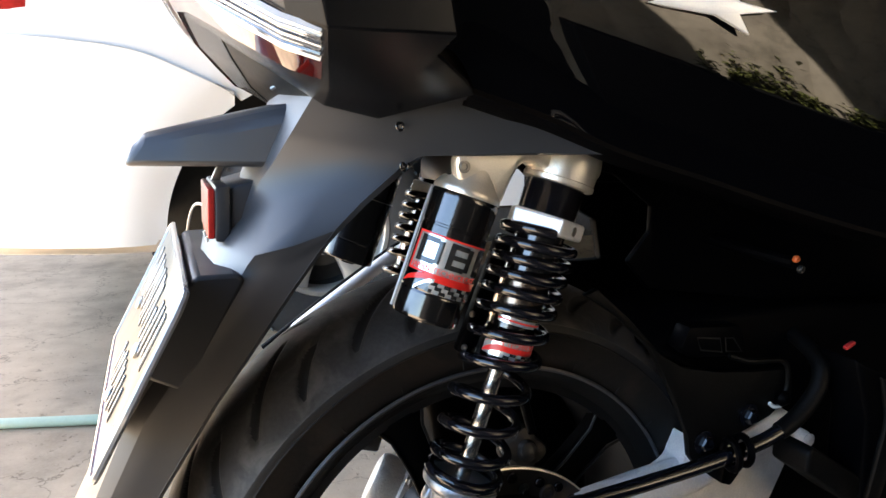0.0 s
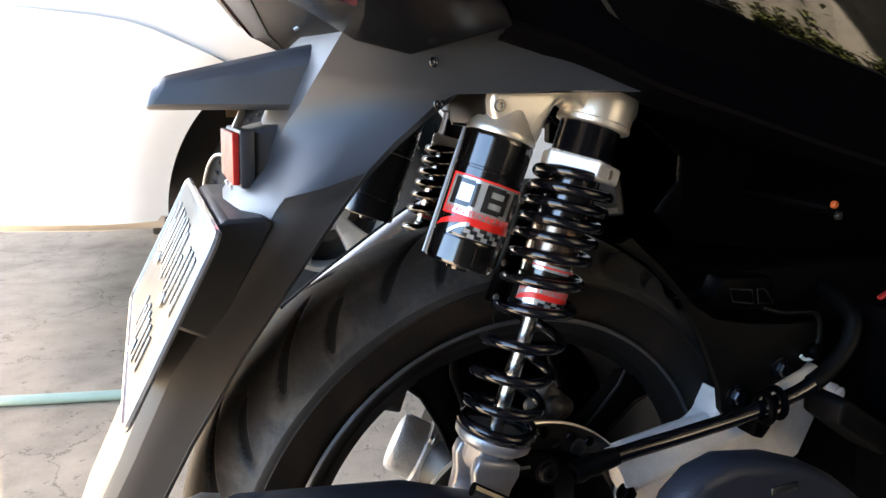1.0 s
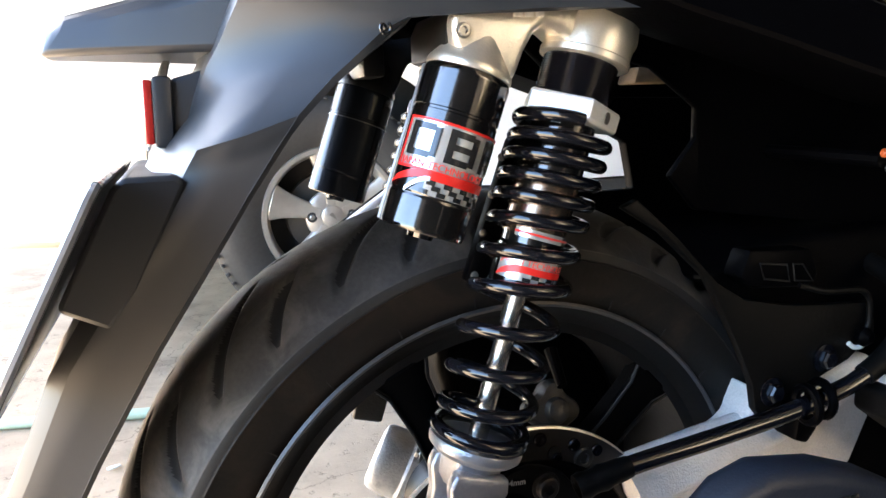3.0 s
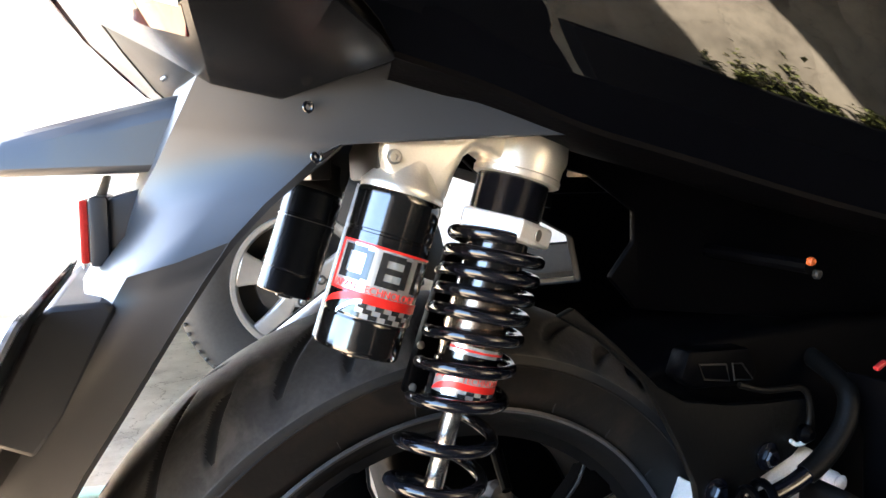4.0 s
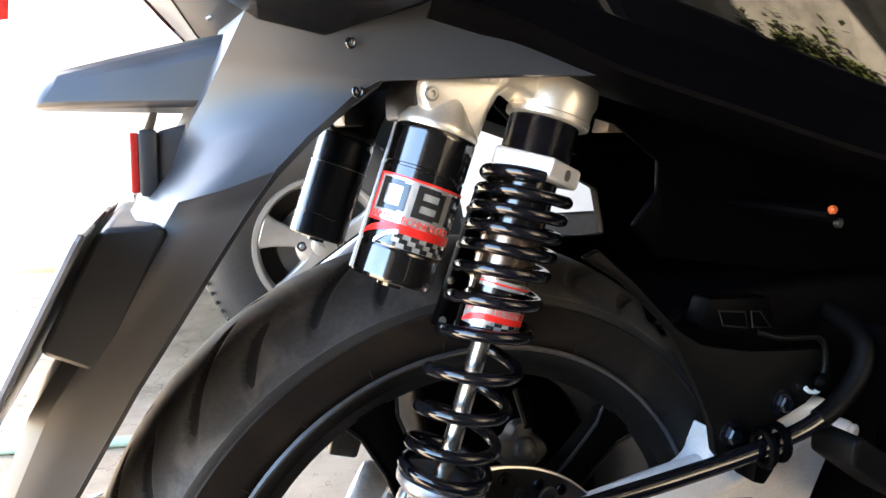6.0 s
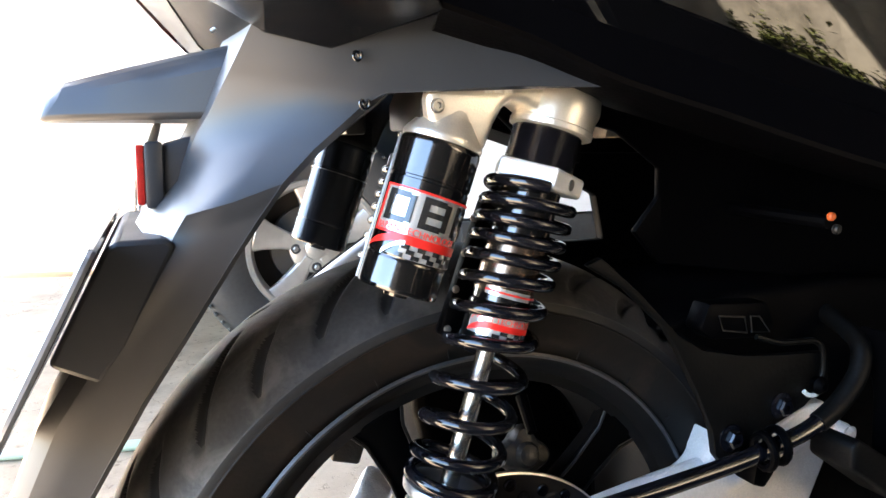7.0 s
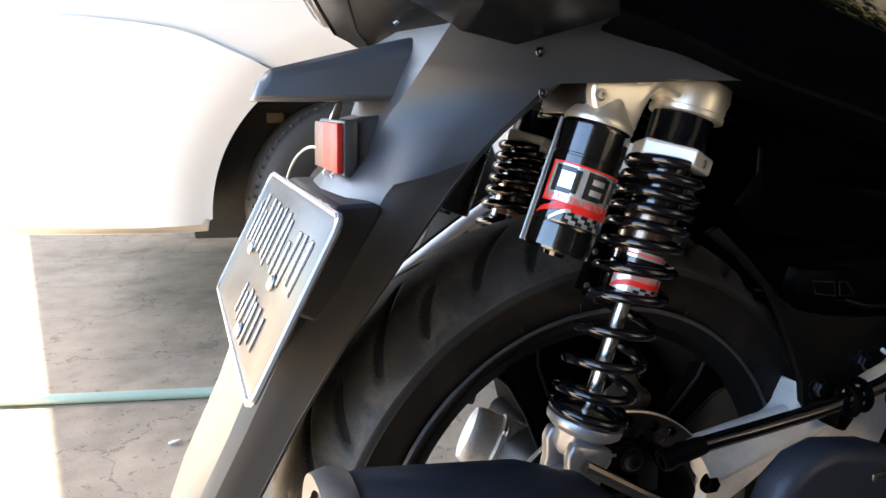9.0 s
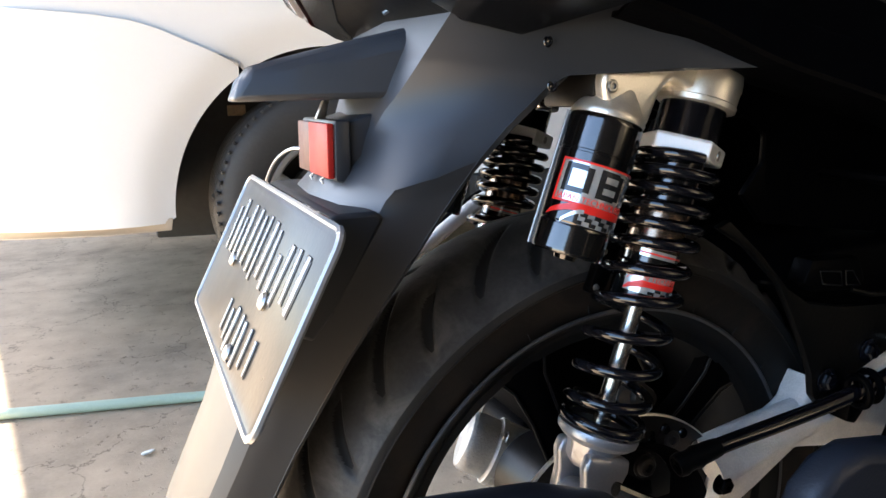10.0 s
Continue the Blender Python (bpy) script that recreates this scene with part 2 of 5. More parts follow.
def concrete(name, color, crack=True, scale=1.0, cells=2.3, pits=0.0):
    m = bpy.data.materials.new(name)
    m.use_nodes = True
    n, l = m.node_tree.nodes, m.node_tree.links
    b = n["Principled BSDF"]
    b.inputs["Roughness"].default_value, b.inputs["Specular IOR Level"].default_value = 0.85, 0.12
    co = n.new("ShaderNodeTexCoord")
    mp = n.new("ShaderNodeMapping")
    mp.inputs["Scale"].default_value = (scale,) * 3
    l.new(co.outputs["Object"], mp.inputs["Vector"])

    def noise_tex(s, d):
        t = n.new("ShaderNodeTexNoise")
        t.inputs["Scale"].default_value, t.inputs["Detail"].default_value, t.inputs["Roughness"].default_value = s, d, 0.62
        l.new(mp.outputs[0], t.inputs["Vector"])
        return t
    stains, mid, fine = noise_tex(1.7, 6), noise_tex(11, 6), noise_tex(160, 4)
    ramp = n.new("ShaderNodeValToRGB")
    e = ramp.color_ramp.elements
    e[0].position, e[0].color = 0.30, (*[c * 0.62 for c in color], 1)
    e[1].position, e[1].color = 0.72, (*[min(1, c * 1.25) for c in color], 1)
    k = e.new(0.5)
    k.color = (*color, 1)
    mix = n.new("ShaderNodeMath")
    mix.operation = "MULTIPLY_ADD"
    l.new(mid.outputs[0], mix.inputs[0])
    mix.inputs[1].default_value = 0.45
    l.new(stains.outputs[0], mix.inputs[2])
    sub = n.new("ShaderNodeMath")
    sub.operation = "MULTIPLY_ADD"
    l.new(fine.outputs[0], sub.inputs[0])
    sub.inputs[1].default_value = 0.16
    l.new(mix.outputs[0], sub.inputs[2])
    off = n.new("ShaderNodeMath")
    off.operation = "SUBTRACT"
    l.new(sub.outputs[0], off.inputs[0])
    off.inputs[1].default_value = 0.30
    l.new(off.outputs[0], ramp.inputs[0])
    out = ramp.outputs[0]
    bp = n.new("ShaderNodeBump")
    bp.inputs["Strength"].default_value, bp.inputs["Distance"].default_value = 0.5, 0.004
    l.new(sub.outputs[0], bp.inputs["Height"])
    if crack:
        warp = n.new("ShaderNodeVectorMath")
        warp.operation = "MULTIPLY_ADD"
        l.new(mid.outputs["Color"], warp.inputs[0])
        warp.inputs[1].default_value = (0.16, 0.16, 0.16)
        l.new(mp.outputs[0], warp.inputs[2])
        vo = n.new("ShaderNodeTexVoronoi")
        vo.feature = "DISTANCE_TO_EDGE"
        vo.inputs["Scale"].default_value = cells
        l.new(warp.outputs[0], vo.inputs["Vector"])
        cr = n.new("ShaderNodeMapRange")
        cr.inputs["From Min"].default_value, cr.inputs["From Max"].default_value = 0.0, 0.008
        cr.inputs["To Min"].default_value, cr.inputs["To Max"].default_value = 0.52, 1.0
        l.new(vo.outputs["Distance"], cr.inputs["Value"])
        sc = n.new("ShaderNodeVectorMath")
        sc.operation = "SCALE"
        l.new(out, sc.inputs[0])
        l.new(cr.outputs[0], sc.inputs["Scale"])
        out = sc.outputs[0]
    if pits:        # small chipped hollows and trodden dirt, sparser where the slab is clean
        hole = noise_tex(38, 3)
        pr = n.new("ShaderNodeMapRange")
        pr.inputs["From Min"].default_value, pr.inputs["From Max"].default_value = 0.60, 0.70
        pr.inputs["To Min"].default_value, pr.inputs["To Max"].default_value = 1.0, 1.0 - pits
        l.new(hole.outputs[0], pr.inputs["Value"])
        sc2 = n.new("ShaderNodeVectorMath")
        sc2.operation = "SCALE"
        l.new(out, sc2.inputs[0])
        l.new(pr.outputs[0], sc2.inputs["Scale"])
        out = sc2.outputs[0]
        low = n.new("ShaderNodeMath")
        low.operation = "MULTIPLY_ADD"
        l.new(pr.outputs[0], low.inputs[0])
        low.inputs[1].default_value = 1.5
        l.new(sub.outputs[0], low.inputs[2])
        l.new(low.outputs[0], bp.inputs["Height"])
    l.new(out, b.inputs["Base Color"])
    l.new(bp.outputs[0], b.inputs["Normal"])
    return m


FLOOR = concrete("worn_concrete_floor", (0.43, 0.318, 0.212), cells=2.6, pits=0.35)
# ground coloured near black in place of deep shade
DARK_GROUND = concrete("dark_damp_ground", (0.014, 0.0128, 0.0115), crack=False)
# cast alloy with its shade put into the base colour
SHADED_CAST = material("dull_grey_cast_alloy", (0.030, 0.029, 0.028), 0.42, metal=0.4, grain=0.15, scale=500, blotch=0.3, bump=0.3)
# steel coloured dark for the dark surroundings it would reflect
DISC_STEEL = material("dark_heat_stained_disc", (0.05, 0.048, 0.046), 0.38, metal=0.8, grain=0.15, scale=400, blotch=0.3)
GREY_PAINT = material("grey_marking_paint", (0.30, 0.31, 0.33), 0.5, grain=0.1)
CLEVIS = material("machined_grey_clevis", (0.40, 0.40, 0.41), 0.34, metal=0.7, grain=0.1, scale=600, blotch=0.2, blotch_scale=30, bump=0.25)
RUSTY = material("rusty_frame_steel", (0.36, 0.27, 0.17), 0.65, metal=0.2, grain=0.3, scale=200, blotch=0.5, blotch_scale=40, bump=0.4)
RED_PLASTIC = material("red_plastic_tab", (0.35, 0.02, 0.02), 0.35, grain=0.1)
WALL = concrete("rough_rendered_wall", (0.37, 0.30, 0.215), crack=True, scale=2.2, cells=1.6)
# near-black wall colour that holds shade and cuts bounced light
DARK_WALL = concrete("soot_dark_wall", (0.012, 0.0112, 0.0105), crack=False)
ROOF = material("corrugated_roof_underside", (0.03, 0.028, 0.027), 0.7, grain=0.2, blotch=0.3)

# ---------------------------------------------------------------- mesh helpers


def finish(bm, sharp=32):
    bmesh.ops.recalc_face_normals(bm, faces=bm.faces)
    lim = radians(sharp)
    for f in bm.faces:
        f.smooth = True
    for e in bm.edges:
        if len(e.link_faces) == 2 and e.calc_face_angle(0.0) > lim:
            e.smooth = False
    return bm


def part(name, bm, mat, parent=None, label="", sharp=32, sub=0, bevel=0.0):
    finish(bm, sharp)
    me = bpy.data.meshes.new(name)
    bm.to_mesh(me)
    bm.free()
    me.materials.append(mat)
    ob = new(name, me)
    if parent is not None:
        ob.parent = parent
    if label:
        tagged(ob, label)
    if bevel:
        bv = ob.modifiers.new("bevel", "BEVEL")
        bv.width, bv.segments, bv.limit_method, bv.angle_limit = bevel, 2, "ANGLE", radians(35)
    if sub:
        sd = ob.modifiers.new("smooth", "SUBSURF")
        sd.levels = sd.render_levels = sub
    return ob


def thing(name, label, category, group="", kind=""):
    return tagged(new(name), label, category, group, kind)


def join(bm, other):
    """Adds the geometry of other to bm."""
    me = bpy.data.meshes.new("t")
    other.to_mesh(me)
    other.free()
    bm.from_mesh(me)
    bpy.data.meshes.remove(me)
    return bm


def moved(bm, m):
    bmesh.ops.transform(bm, matrix=m, verts=bm.verts)
    return bm


def along(a, b):
    """Matrix that lays the local z axis from a to b."""
    a, b = Vector(a), Vector(b)
    return Matrix.Translation(a) @ (b - a).to_track_quat("Z", "Y").to_matrix().to_4x4()


def lathe(profile, n=40, cap=True):
    """Turns (radius, z) pairs about z."""
    bm = bmesh.new()
    rings = []
    for r, z in profile:
        rings.append([bm.verts.new((r * math.cos(2 * math.pi * i / n), r * math.sin(2 * math.pi * i / n), z)) for i in range(n)])
    for a, b in zip(rings, rings[1:]):
        for i in range(n):
            bm.faces.new((a[i], a[(i + 1) % n], b[(i + 1) % n], b[i]))
    if cap:
        bm.faces.new(rings[0][::-1])
        bm.faces.new(rings[-1])
    return bm


def tube(points, radius, n=12, cap=True, flat=1.0):
    """A round bar along points; radius may be a list."""
    pts = [Vector(p) for p in points]
    rad = radius if isinstance(radius, (list, tuple)) else [radius] * len(pts)
    bm = bmesh.new()
    t0 = (pts[1] - pts[0]).normalized()
    side = t0.orthogonal().normalized()
    rings = []
    for i, p in enumerate(pts):
        t = (pts[min(i + 1, len(pts) - 1)] - pts[max(i - 1, 0)]).normalized()
        side = (side - t * side.dot(t)).normalized()
        up = t.cross(side)
        rings.append([bm.verts.new(p + rad[i] * (side * math.cos(2 * math.pi * k / n) + flat * up * math.sin(2 * math.pi * k / n))) for k in range(n)])
    for a, b in zip(rings, rings[1:]):
        for k in range(n):
            bm.faces.new((a[k], a[(k + 1) % n], b[(k + 1) % n], b[k]))
    if cap:
        bm.faces.new(rings[0][::-1])
        bm.faces.new(rings[-1])
    return bm


def spline(points, steps=8):
    """Catmull-Rom through points."""
    p = [Vector(q) for q in points]
    p = [2 * p[0] - p[1]] + p + [2 * p[-1] - p[-2]]
    out = []
    for i in range(1, len(p) - 2):
        for s in range(steps):
            t = s / steps
            a, b, c, d = p[i - 1], p[i], p[i + 1], p[i + 2]
            out.append(0.5 * (2 * b + (c - a) * t + (2 * a - 5 * b + 4 * c - d) * t * t + (3 * b - a - 3 * c + d) * t ** 3))
    out.append(p[-2])
    return out


def prism(outline, y0, y1, bevel=0.0, seg=2):
    """Extrudes an (x, z) outline between two y values."""
    bm = bmesh.new()
    a = [bm.verts.new((x, y0, z)) for x, z in outline]
    b = [bm.verts.new((x, y1, z)) for x, z in outline]
    n = len(outline)
    bm.faces.new(a)
    bm.faces.new(b[::-1])
    for i in range(n):
        bm.faces.new((a[i], a[(i + 1) % n], b[(i + 1) % n], b[i]))
    bmesh.ops.recalc_face_normals(bm, faces=bm.faces)
    if bevel:
        ed = [e for e in bm.edges if e.calc_face_angle(0) > 0.5]
        bmesh.ops.bevel(bm, geom=ed, offset=bevel, segments=seg, profile=0.5, affect="EDGES", clamp_overlap=True)
    return bm


def loft(sections, closed=False, cap=False, thick=0.0):
    """Skins rows of points; thick: gives the sheet a thickness inwards."""
    bm = bmesh.new()
    rows = [[bm.verts.new(p) for p in s] for s in sections]
    m = len(rows[0])
    for a, b in zip(rows, rows[1:]):
        for i in range(m if closed else m - 1):
            bm.faces.new((a[i], a[(i + 1) % m], b[(i + 1) % m], b[i]))
    if cap:
        bm.faces.new(rows[0][::-1])
        bm.faces.new(rows[-1])
    bmesh.ops.recalc_face_normals(bm, faces=bm.faces)
    if thick:
        bmesh.ops.solidify(bm, geom=bm.faces[:], thickness=thick)
    return bm


def block(size, at=(0, 0, 0), bevel=0.0):
    bm = bmesh.new()
    bmesh.ops.create_cube(bm, size=1, matrix=Matrix.Translation(at) @ Matrix.Diagonal((*size, 1)))
    if bevel:
        bmesh.ops.bevel(bm, geom=bm.edges[:], offset=bevel, segments=2, profile=0.5, affect="EDGES", clamp_overlap=True)
    return bm


def hex_bolt(at, axis, r=0.006, h=0.005, washer=1.45):
    """Flanged hexagon bolt head standing on a washer."""
    bm = lathe([(r * washer, 0), (r * washer, h * 0.25), (r * 1.15, h * 0.35)], 24)
    join(bm, lathe([(r, h * 0.35), (r, h * 0.9), (r * 0.82, h * 1.1), (r * 0.35, h * 1.1), (r * 0.3, h * 0.8)], 6))
    return moved(bm, along(at, Vector(at) + Vector(axis)))


def smoothstep(a, b, x):
    t = min(1.0, max(0.0, (x - a) / (b - a)))
    return t * t * (3 - 2 * t)


# ---------------------------------------------------------------- ground, wall, roof
tagged(part("ground", prism([(-60, -0.3), (60, -0.3), (60, 0), (-60, 0)], -60, 60), FLOOR),
       "worn pale concrete yard floor with cracks and stains", "ground", kind="structure")

wall = tagged(new("wall_south"), "rough rendered garden wall, partly in sun", "wall", kind="structure")
bm = bmesh.new()
NX, NZ = 120, 40
rows = []
for j in range(NZ + 1):
    row = []
    for i in range(NX + 1):
        x, z = 0.42 + 2.98 * i / NX, 3.19 * j / NZ
        row.append((x, -2.1 + 0.05 * noise.noise((x * 2.2, z * 2.5, 1)) + 0.02 * noise.noise((x * 9, z * 9, 4)), z))
    rows.append(row)
part("render_coat", loft(rows, thick=0.2), WALL, wall)
# added dark panel: wall shade as a shape, slanted along the sun patch
part("dark_boards", prism([(-1.7, 0), (1.14, 0), (1.11, 0.30), (1.03, 0.50), (0.92, 0.62), (0.85, 0.75), (0.66, 1.08), (0.52, 1.50), (0.42, 3.19), (-1.7, 3.19)], -2.1, -1.93), DARK_WALL, wall, "unseen dark panel standing for the shaded part of the wall")
roof = bmesh.new()
# unseen roof sheets, added to block the sun, round one gap
HOLE = (-0.45, 0.18, -0.256, 0.645)       # the gap is placed to throw a sun patch onto the garden wall
WEST, STEP = -2.25, 1.8
for sheet in ([(-1.79, STEP), (-2.85, 7.6), (3.4, 7.6), (3.4, STEP)], [(WEST, HOLE[3]), (WEST, STEP), (3.4, STEP), (3.4, HOLE[3])],
              [(WEST, HOLE[2]), (WEST, HOLE[3]), (HOLE[0], HOLE[3]), (HOLE[0], HOLE[2])],
              [(HOLE[1], HOLE[2]), (HOLE[1], HOLE[3]), (3.4, HOLE[3]), (3.4, HOLE[2])], [(WEST, -2.3), (WEST, HOLE[2]), (3.4, HOLE[2]), (3.4, -2.3)]):
    join(roof, prism(sheet, 3.20, 3.30))
for v in roof.verts:
    v.co = (v.co.x, v.co.z, v.co.y)
tagged(part("roof", roof, ROOF), "unseen dark roof added to shade the scooter and car", "roof", kind="structure")
# two unseen walls, added dark to hold the ambient light down
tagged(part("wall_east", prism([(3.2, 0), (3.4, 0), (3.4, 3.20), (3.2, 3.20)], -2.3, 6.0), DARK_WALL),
       "unseen dark wall added to keep side light out", "wall", kind="structure")
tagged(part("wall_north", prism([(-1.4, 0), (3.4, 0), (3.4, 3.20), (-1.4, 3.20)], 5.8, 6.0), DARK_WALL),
       "unseen dark wall added behind the parked car to block light", "wall", kind="structure")

# added dark strip and ledge stand for shade below the wall; weeds on the ledge
tagged(part("pavement", prism([(-1.0, -0.05), (3.2, -0.05), (3.2, 0.004), (-1.0, 0.004)], -1.93, -0.30), DARK_GROUND), "unseen dark ground strip added to cut bounced light", "ground", kind="structure")
tagged(part("ledge", prism([(0.43, 0), (3.2, 0), (3.2, 0.50), (0.43, 0.50)], -2.12, -1.72, 0.01), DARK_GROUND), "low dark ledge added for the black below the weeds", "ledge", kind="structure")
random.seed(11)


def weeds():
    """Clumps of thin bent stems with many small pointed leaves along the ledge."""
    bm = bmesh.new()
    for c in range(15):
        base = Vector((0.92 + 0.045 * c + random.uniform(-0.04, 0.04), -1.84 + random.uniform(-0.06, 0.06), 0.495))
        tall = random.uniform(0.05, 0.10) + (0.14 if 3 <= c <= 6 else 0.0)
        for k in range(random.randint(7, 13)):
            a, lean = random.uniform(0, 6.28), random.uniform(0.1, 0.7)
            h = tall * random.uniform(0.4, 1.0)
            for q in range(random.randint(6, 10)):
                u = (q + 1) / 9
                p = base + Vector((lean * h * u * math.cos(a), lean * h * u * math.sin(a), h * u))
                b, L = random.uniform(0, 6.28), random.uniform(0.02, 0.05)
                d = Vector((math.cos(b), math.sin(b), random.uniform(-0.2, 0.8))) * L
                w = d.cross(Vector((0, 0, 1))).normalized() * L * 0.25
                bm.faces.new([bm.verts.new(v) for v in (p, p + d * 0.5 + w, p + d - Vector((0, 0, L * 0.2)), p + d * 0.5 - w)])
    return tagged(part("weeds", bm, LEAF, None, sharp=180), "green weeds growing in clumps on the added dark ledge", "weeds", kind="stuff")


weeds()

# ---------------------------------------------------------------- scooter
scooter = thing("scooter", "black and matte grey scooter with twin rear shock absorbers", "scooter")
HUB = Vector((0, 0, 0.283))


def both(points):
    """Mirrors a near-side row of points (ending near the middle) to the far side."""
    return [Vector(p) for p in points] + [Vector((x, -y, z)) for x, y, z in reversed(points) if abs(y) > 1e-6]


# rear wheel ------------------------------------------------------
wheel = new("rear_wheel")
wheel.parent = scooter
wheel.matrix_world = Matrix.Translation(HUB)

TYRE_R = 0.230


def tyre_section(r_out, w):
    """(radius, lateral) outline of a round-shouldered scooter tyre."""
    out = [(0.168, -0.052), (0.175, -0.056), (0.186, -0.0605), (0.197, -0.063)]
    for i in range(129):
        a = -1 + 2 * i / 128
        out.append((r_out - 0.027 * abs(a) ** 2.2, a * w))
    return out + [(r, -y) for r, y in ((0.197, -0.063), (0.186, -0.0605), (0.175, -0.056), (0.168, -0.052))]


NSEG = 1440
PITCH = 32
sec = tyre_section(TYRE_R, 0.0625)


def tread_depth(a, y):
    """Depth of the slanting sickle grooves that run in from both shoulders."""
    u = abs(y) / 0.0625
    turn = a / (2 * math.pi) * PITCH + (0.5 if y > 0 else 0.0) + 1.5 * max(0.0, 1 - u) ** 1.5
    ph = turn % 1.0
    wide = 0.10 + 0.10 * math.sin(math.pi * min(1.0, u)) ** 2
    hit = smoothstep(0, 0.8, 1 - abs(ph - 0.5) / wide) if abs(ph - 0.5) < wide else 0.0
    span = smoothstep(0.05, 0.18, u) * (1 - smoothstep(0.62, 0.93, u))
    if int(math.floor(turn)) % 2:
        span = smoothstep(0.34, 0.5, u) * (1 - smoothstep(0.72, 0.98, u))
    return 0.0042 * hit * span


def tyre_mesh(lo, hi, grooved):
    rows = []
    n = NSEG if grooved else 180
    for i in range(n):
        a = 2 * math.pi * i / n
        ca, sa = math.cos(a), math.sin(a)
        deep = [r - (tread_depth(a, y) if grooved else 0) for r, y in sec[lo:hi + 1]]
        rows.append([(d * ca, y, d * sa) for d, (r, y) in zip(deep, sec[lo:hi + 1])])
    return loft(rows + rows[:1])


bm = tyre_mesh(3, len(sec) - 4, True)
tyre = part("tyre", bm, TYRE, wheel, "dusty black rubber tyre with sickle-shaped grooves", sharp=180)
tyre.data.materials.append(GROOVE)          # the dust lies on the tread alone
for poly in tyre.data.polygons:
    c = poly.center
    if TYRE_R - 0.027 * min(1.0, abs(c.y) / 0.0625) ** 2.2 - math.hypot(c.x, c.z) > 0.0019:
        poly.material_index = 1
part("sidewall", tyre_mesh(0, 3, False), SIDEWALL, wheel, "dark brownish tyre sidewall", sharp=50)
part("sidewall", tyre_mesh(len(sec) - 4, len(sec) - 1, False), SIDEWALL, wheel, sharp=50)
part("mould_line", moved(lathe([(0.1965, -0.0628), (0.1972, -0.0636), (0.1982, -0.0630)], 160, cap=False), Matrix.Rotation(radians(-90), 4, "X")), SIDEWALL, wheel)

for k in range(24):
    a = radians(7 + 15 * k)
    tick = block((0.010, 0.0008, 0.0007), (0.1765, -0.0568, 0), 0.0002)
    part("mould_tick", moved(tick, Matrix.Rotation(-a, 4, "Y")), GROOVE, wheel)

rim = lathe([(0.150, -0.046), (0.1665, -0.050), (0.1695, -0.0535), (0.1700, -0.0555), (0.1680, -0.0565), (0.1650, -0.0555), (0.160, -0.050),
             (0.152, -0.044), (0.149, -0.030), (0.146, 0.0), (0.149, 0.030), (0.152, 0.044), (0.165, 0.0555), (0.170, 0.0555), (0.1665, 0.050), (0.150, 0.046)], 120, cap=False)
part("rim", moved(rim, Matrix.Rotation(radians(-90), 4, "X")), RIM_BLACK, wheel, "satin black alloy rim")
lip = lathe([(0.1672, -0.0562), (0.1690, -0.0572), (0.1706, -0.0562), (0.1700, -0.0545)], 120, cap=False)
part("rim_lip", moved(lip, Matrix.Rotation(radians(-90), 4, "X")), RIM_LIP, wheel, "scuffed grey rim edge")
for k in range(5):
    a = radians(43 + 72 * k)
    ca, sa = math.cos(a), math.sin(a)
    secs = []
    for r, half, depth in ((0.030, 0.022, 0.015), (0.070, 0.0135, 0.014), (0.11, 0.0115, 0.013), (0.140, 0.0135, 0.013), (0.152, 0.019, 0.014)):
        yc = -0.030
        row = [(-half, -depth), (-half * 0.45, -depth - 0.003), (half * 0.45, -depth - 0.003), (half, -depth), (half * 0.35, depth * 0.6), (-half * 0.35, depth * 0.6)]
        secs.append([(r * ca - u * sa, yc + v, r * sa + u * ca) for u, v in row])
    spoke = part("spoke", loft(secs, closed=True, cap=True), SPOKE_BLACK, wheel, bevel=0.002)
    for side in (-1, 1):        # raised edges in the lighter rim black, painted as lit edges
        edge = [(r * ca - side * u * sa, -0.0305 - 0.0150, r * sa + side * u * ca) for r, u in ((0.045, 0.0165), (0.075, 0.0122), (0.11, 0.0105), (0.138, 0.0125), (0.149, 0.0170))]
        part("spoke_edge", tube(edge, 0.0011, 6), RIM_BLACK, spoke)
part("hub", moved(lathe([(0.0, -0.052), (0.030, -0.050), (0.036, -0.040), (0.034, 0.0), (0.038, 0.045), (0.02, 0.055), (0, 0.056)], 48, cap=False), Matrix.Rotation(radians(-90), 4, "X")), RIM_BLACK, wheel)
valve = tube([(0.135 * math.cos(radians(72)), -0.03, 0.135 * math.sin(radians(72))), (0.118 * math.cos(radians(71)), -0.05, 0.118 * math.sin(radians(71)))], [0.0042, 0.0034], 10)
part("valve", valve, BLACK_PLASTIC, wheel)

# brake disc with drilled carrier
prof = [(0.070, -0.0665), (0.098, -0.0665), (0.0985, -0.0680), (0.098, -0.0695), (0.070, -0.0695)]
disc = moved(lathe(prof + prof[:1], 96, cap=False), Matrix.Rotation(radians(-90), 4, "X"))
part("brake_disc", disc, DISC_STEEL, wheel, "thin worn steel brake disc")
part("disc_rim", moved(lathe([(0.0978, -0.0662), (0.0990, -0.0668), (0.0990, -0.0692), (0.0978, -0.0698)], 96, cap=False), Matrix.Rotation(radians(-90), 4, "X")), BRACKET, wheel, "bright worn edge of the disc")
part("disc_carrier", moved(lathe([(0.020, -0.0600), (0.030, -0.0725), (0.050, -0.0735), (0.078, -0.0730), (0.079, -0.0715), (0.079, -0.0700), (0.02, -0.055)], 60), Matrix.Rotation(radians(-90), 4, "X")), BLACK_PLASTIC, wheel, "black disc carrier")
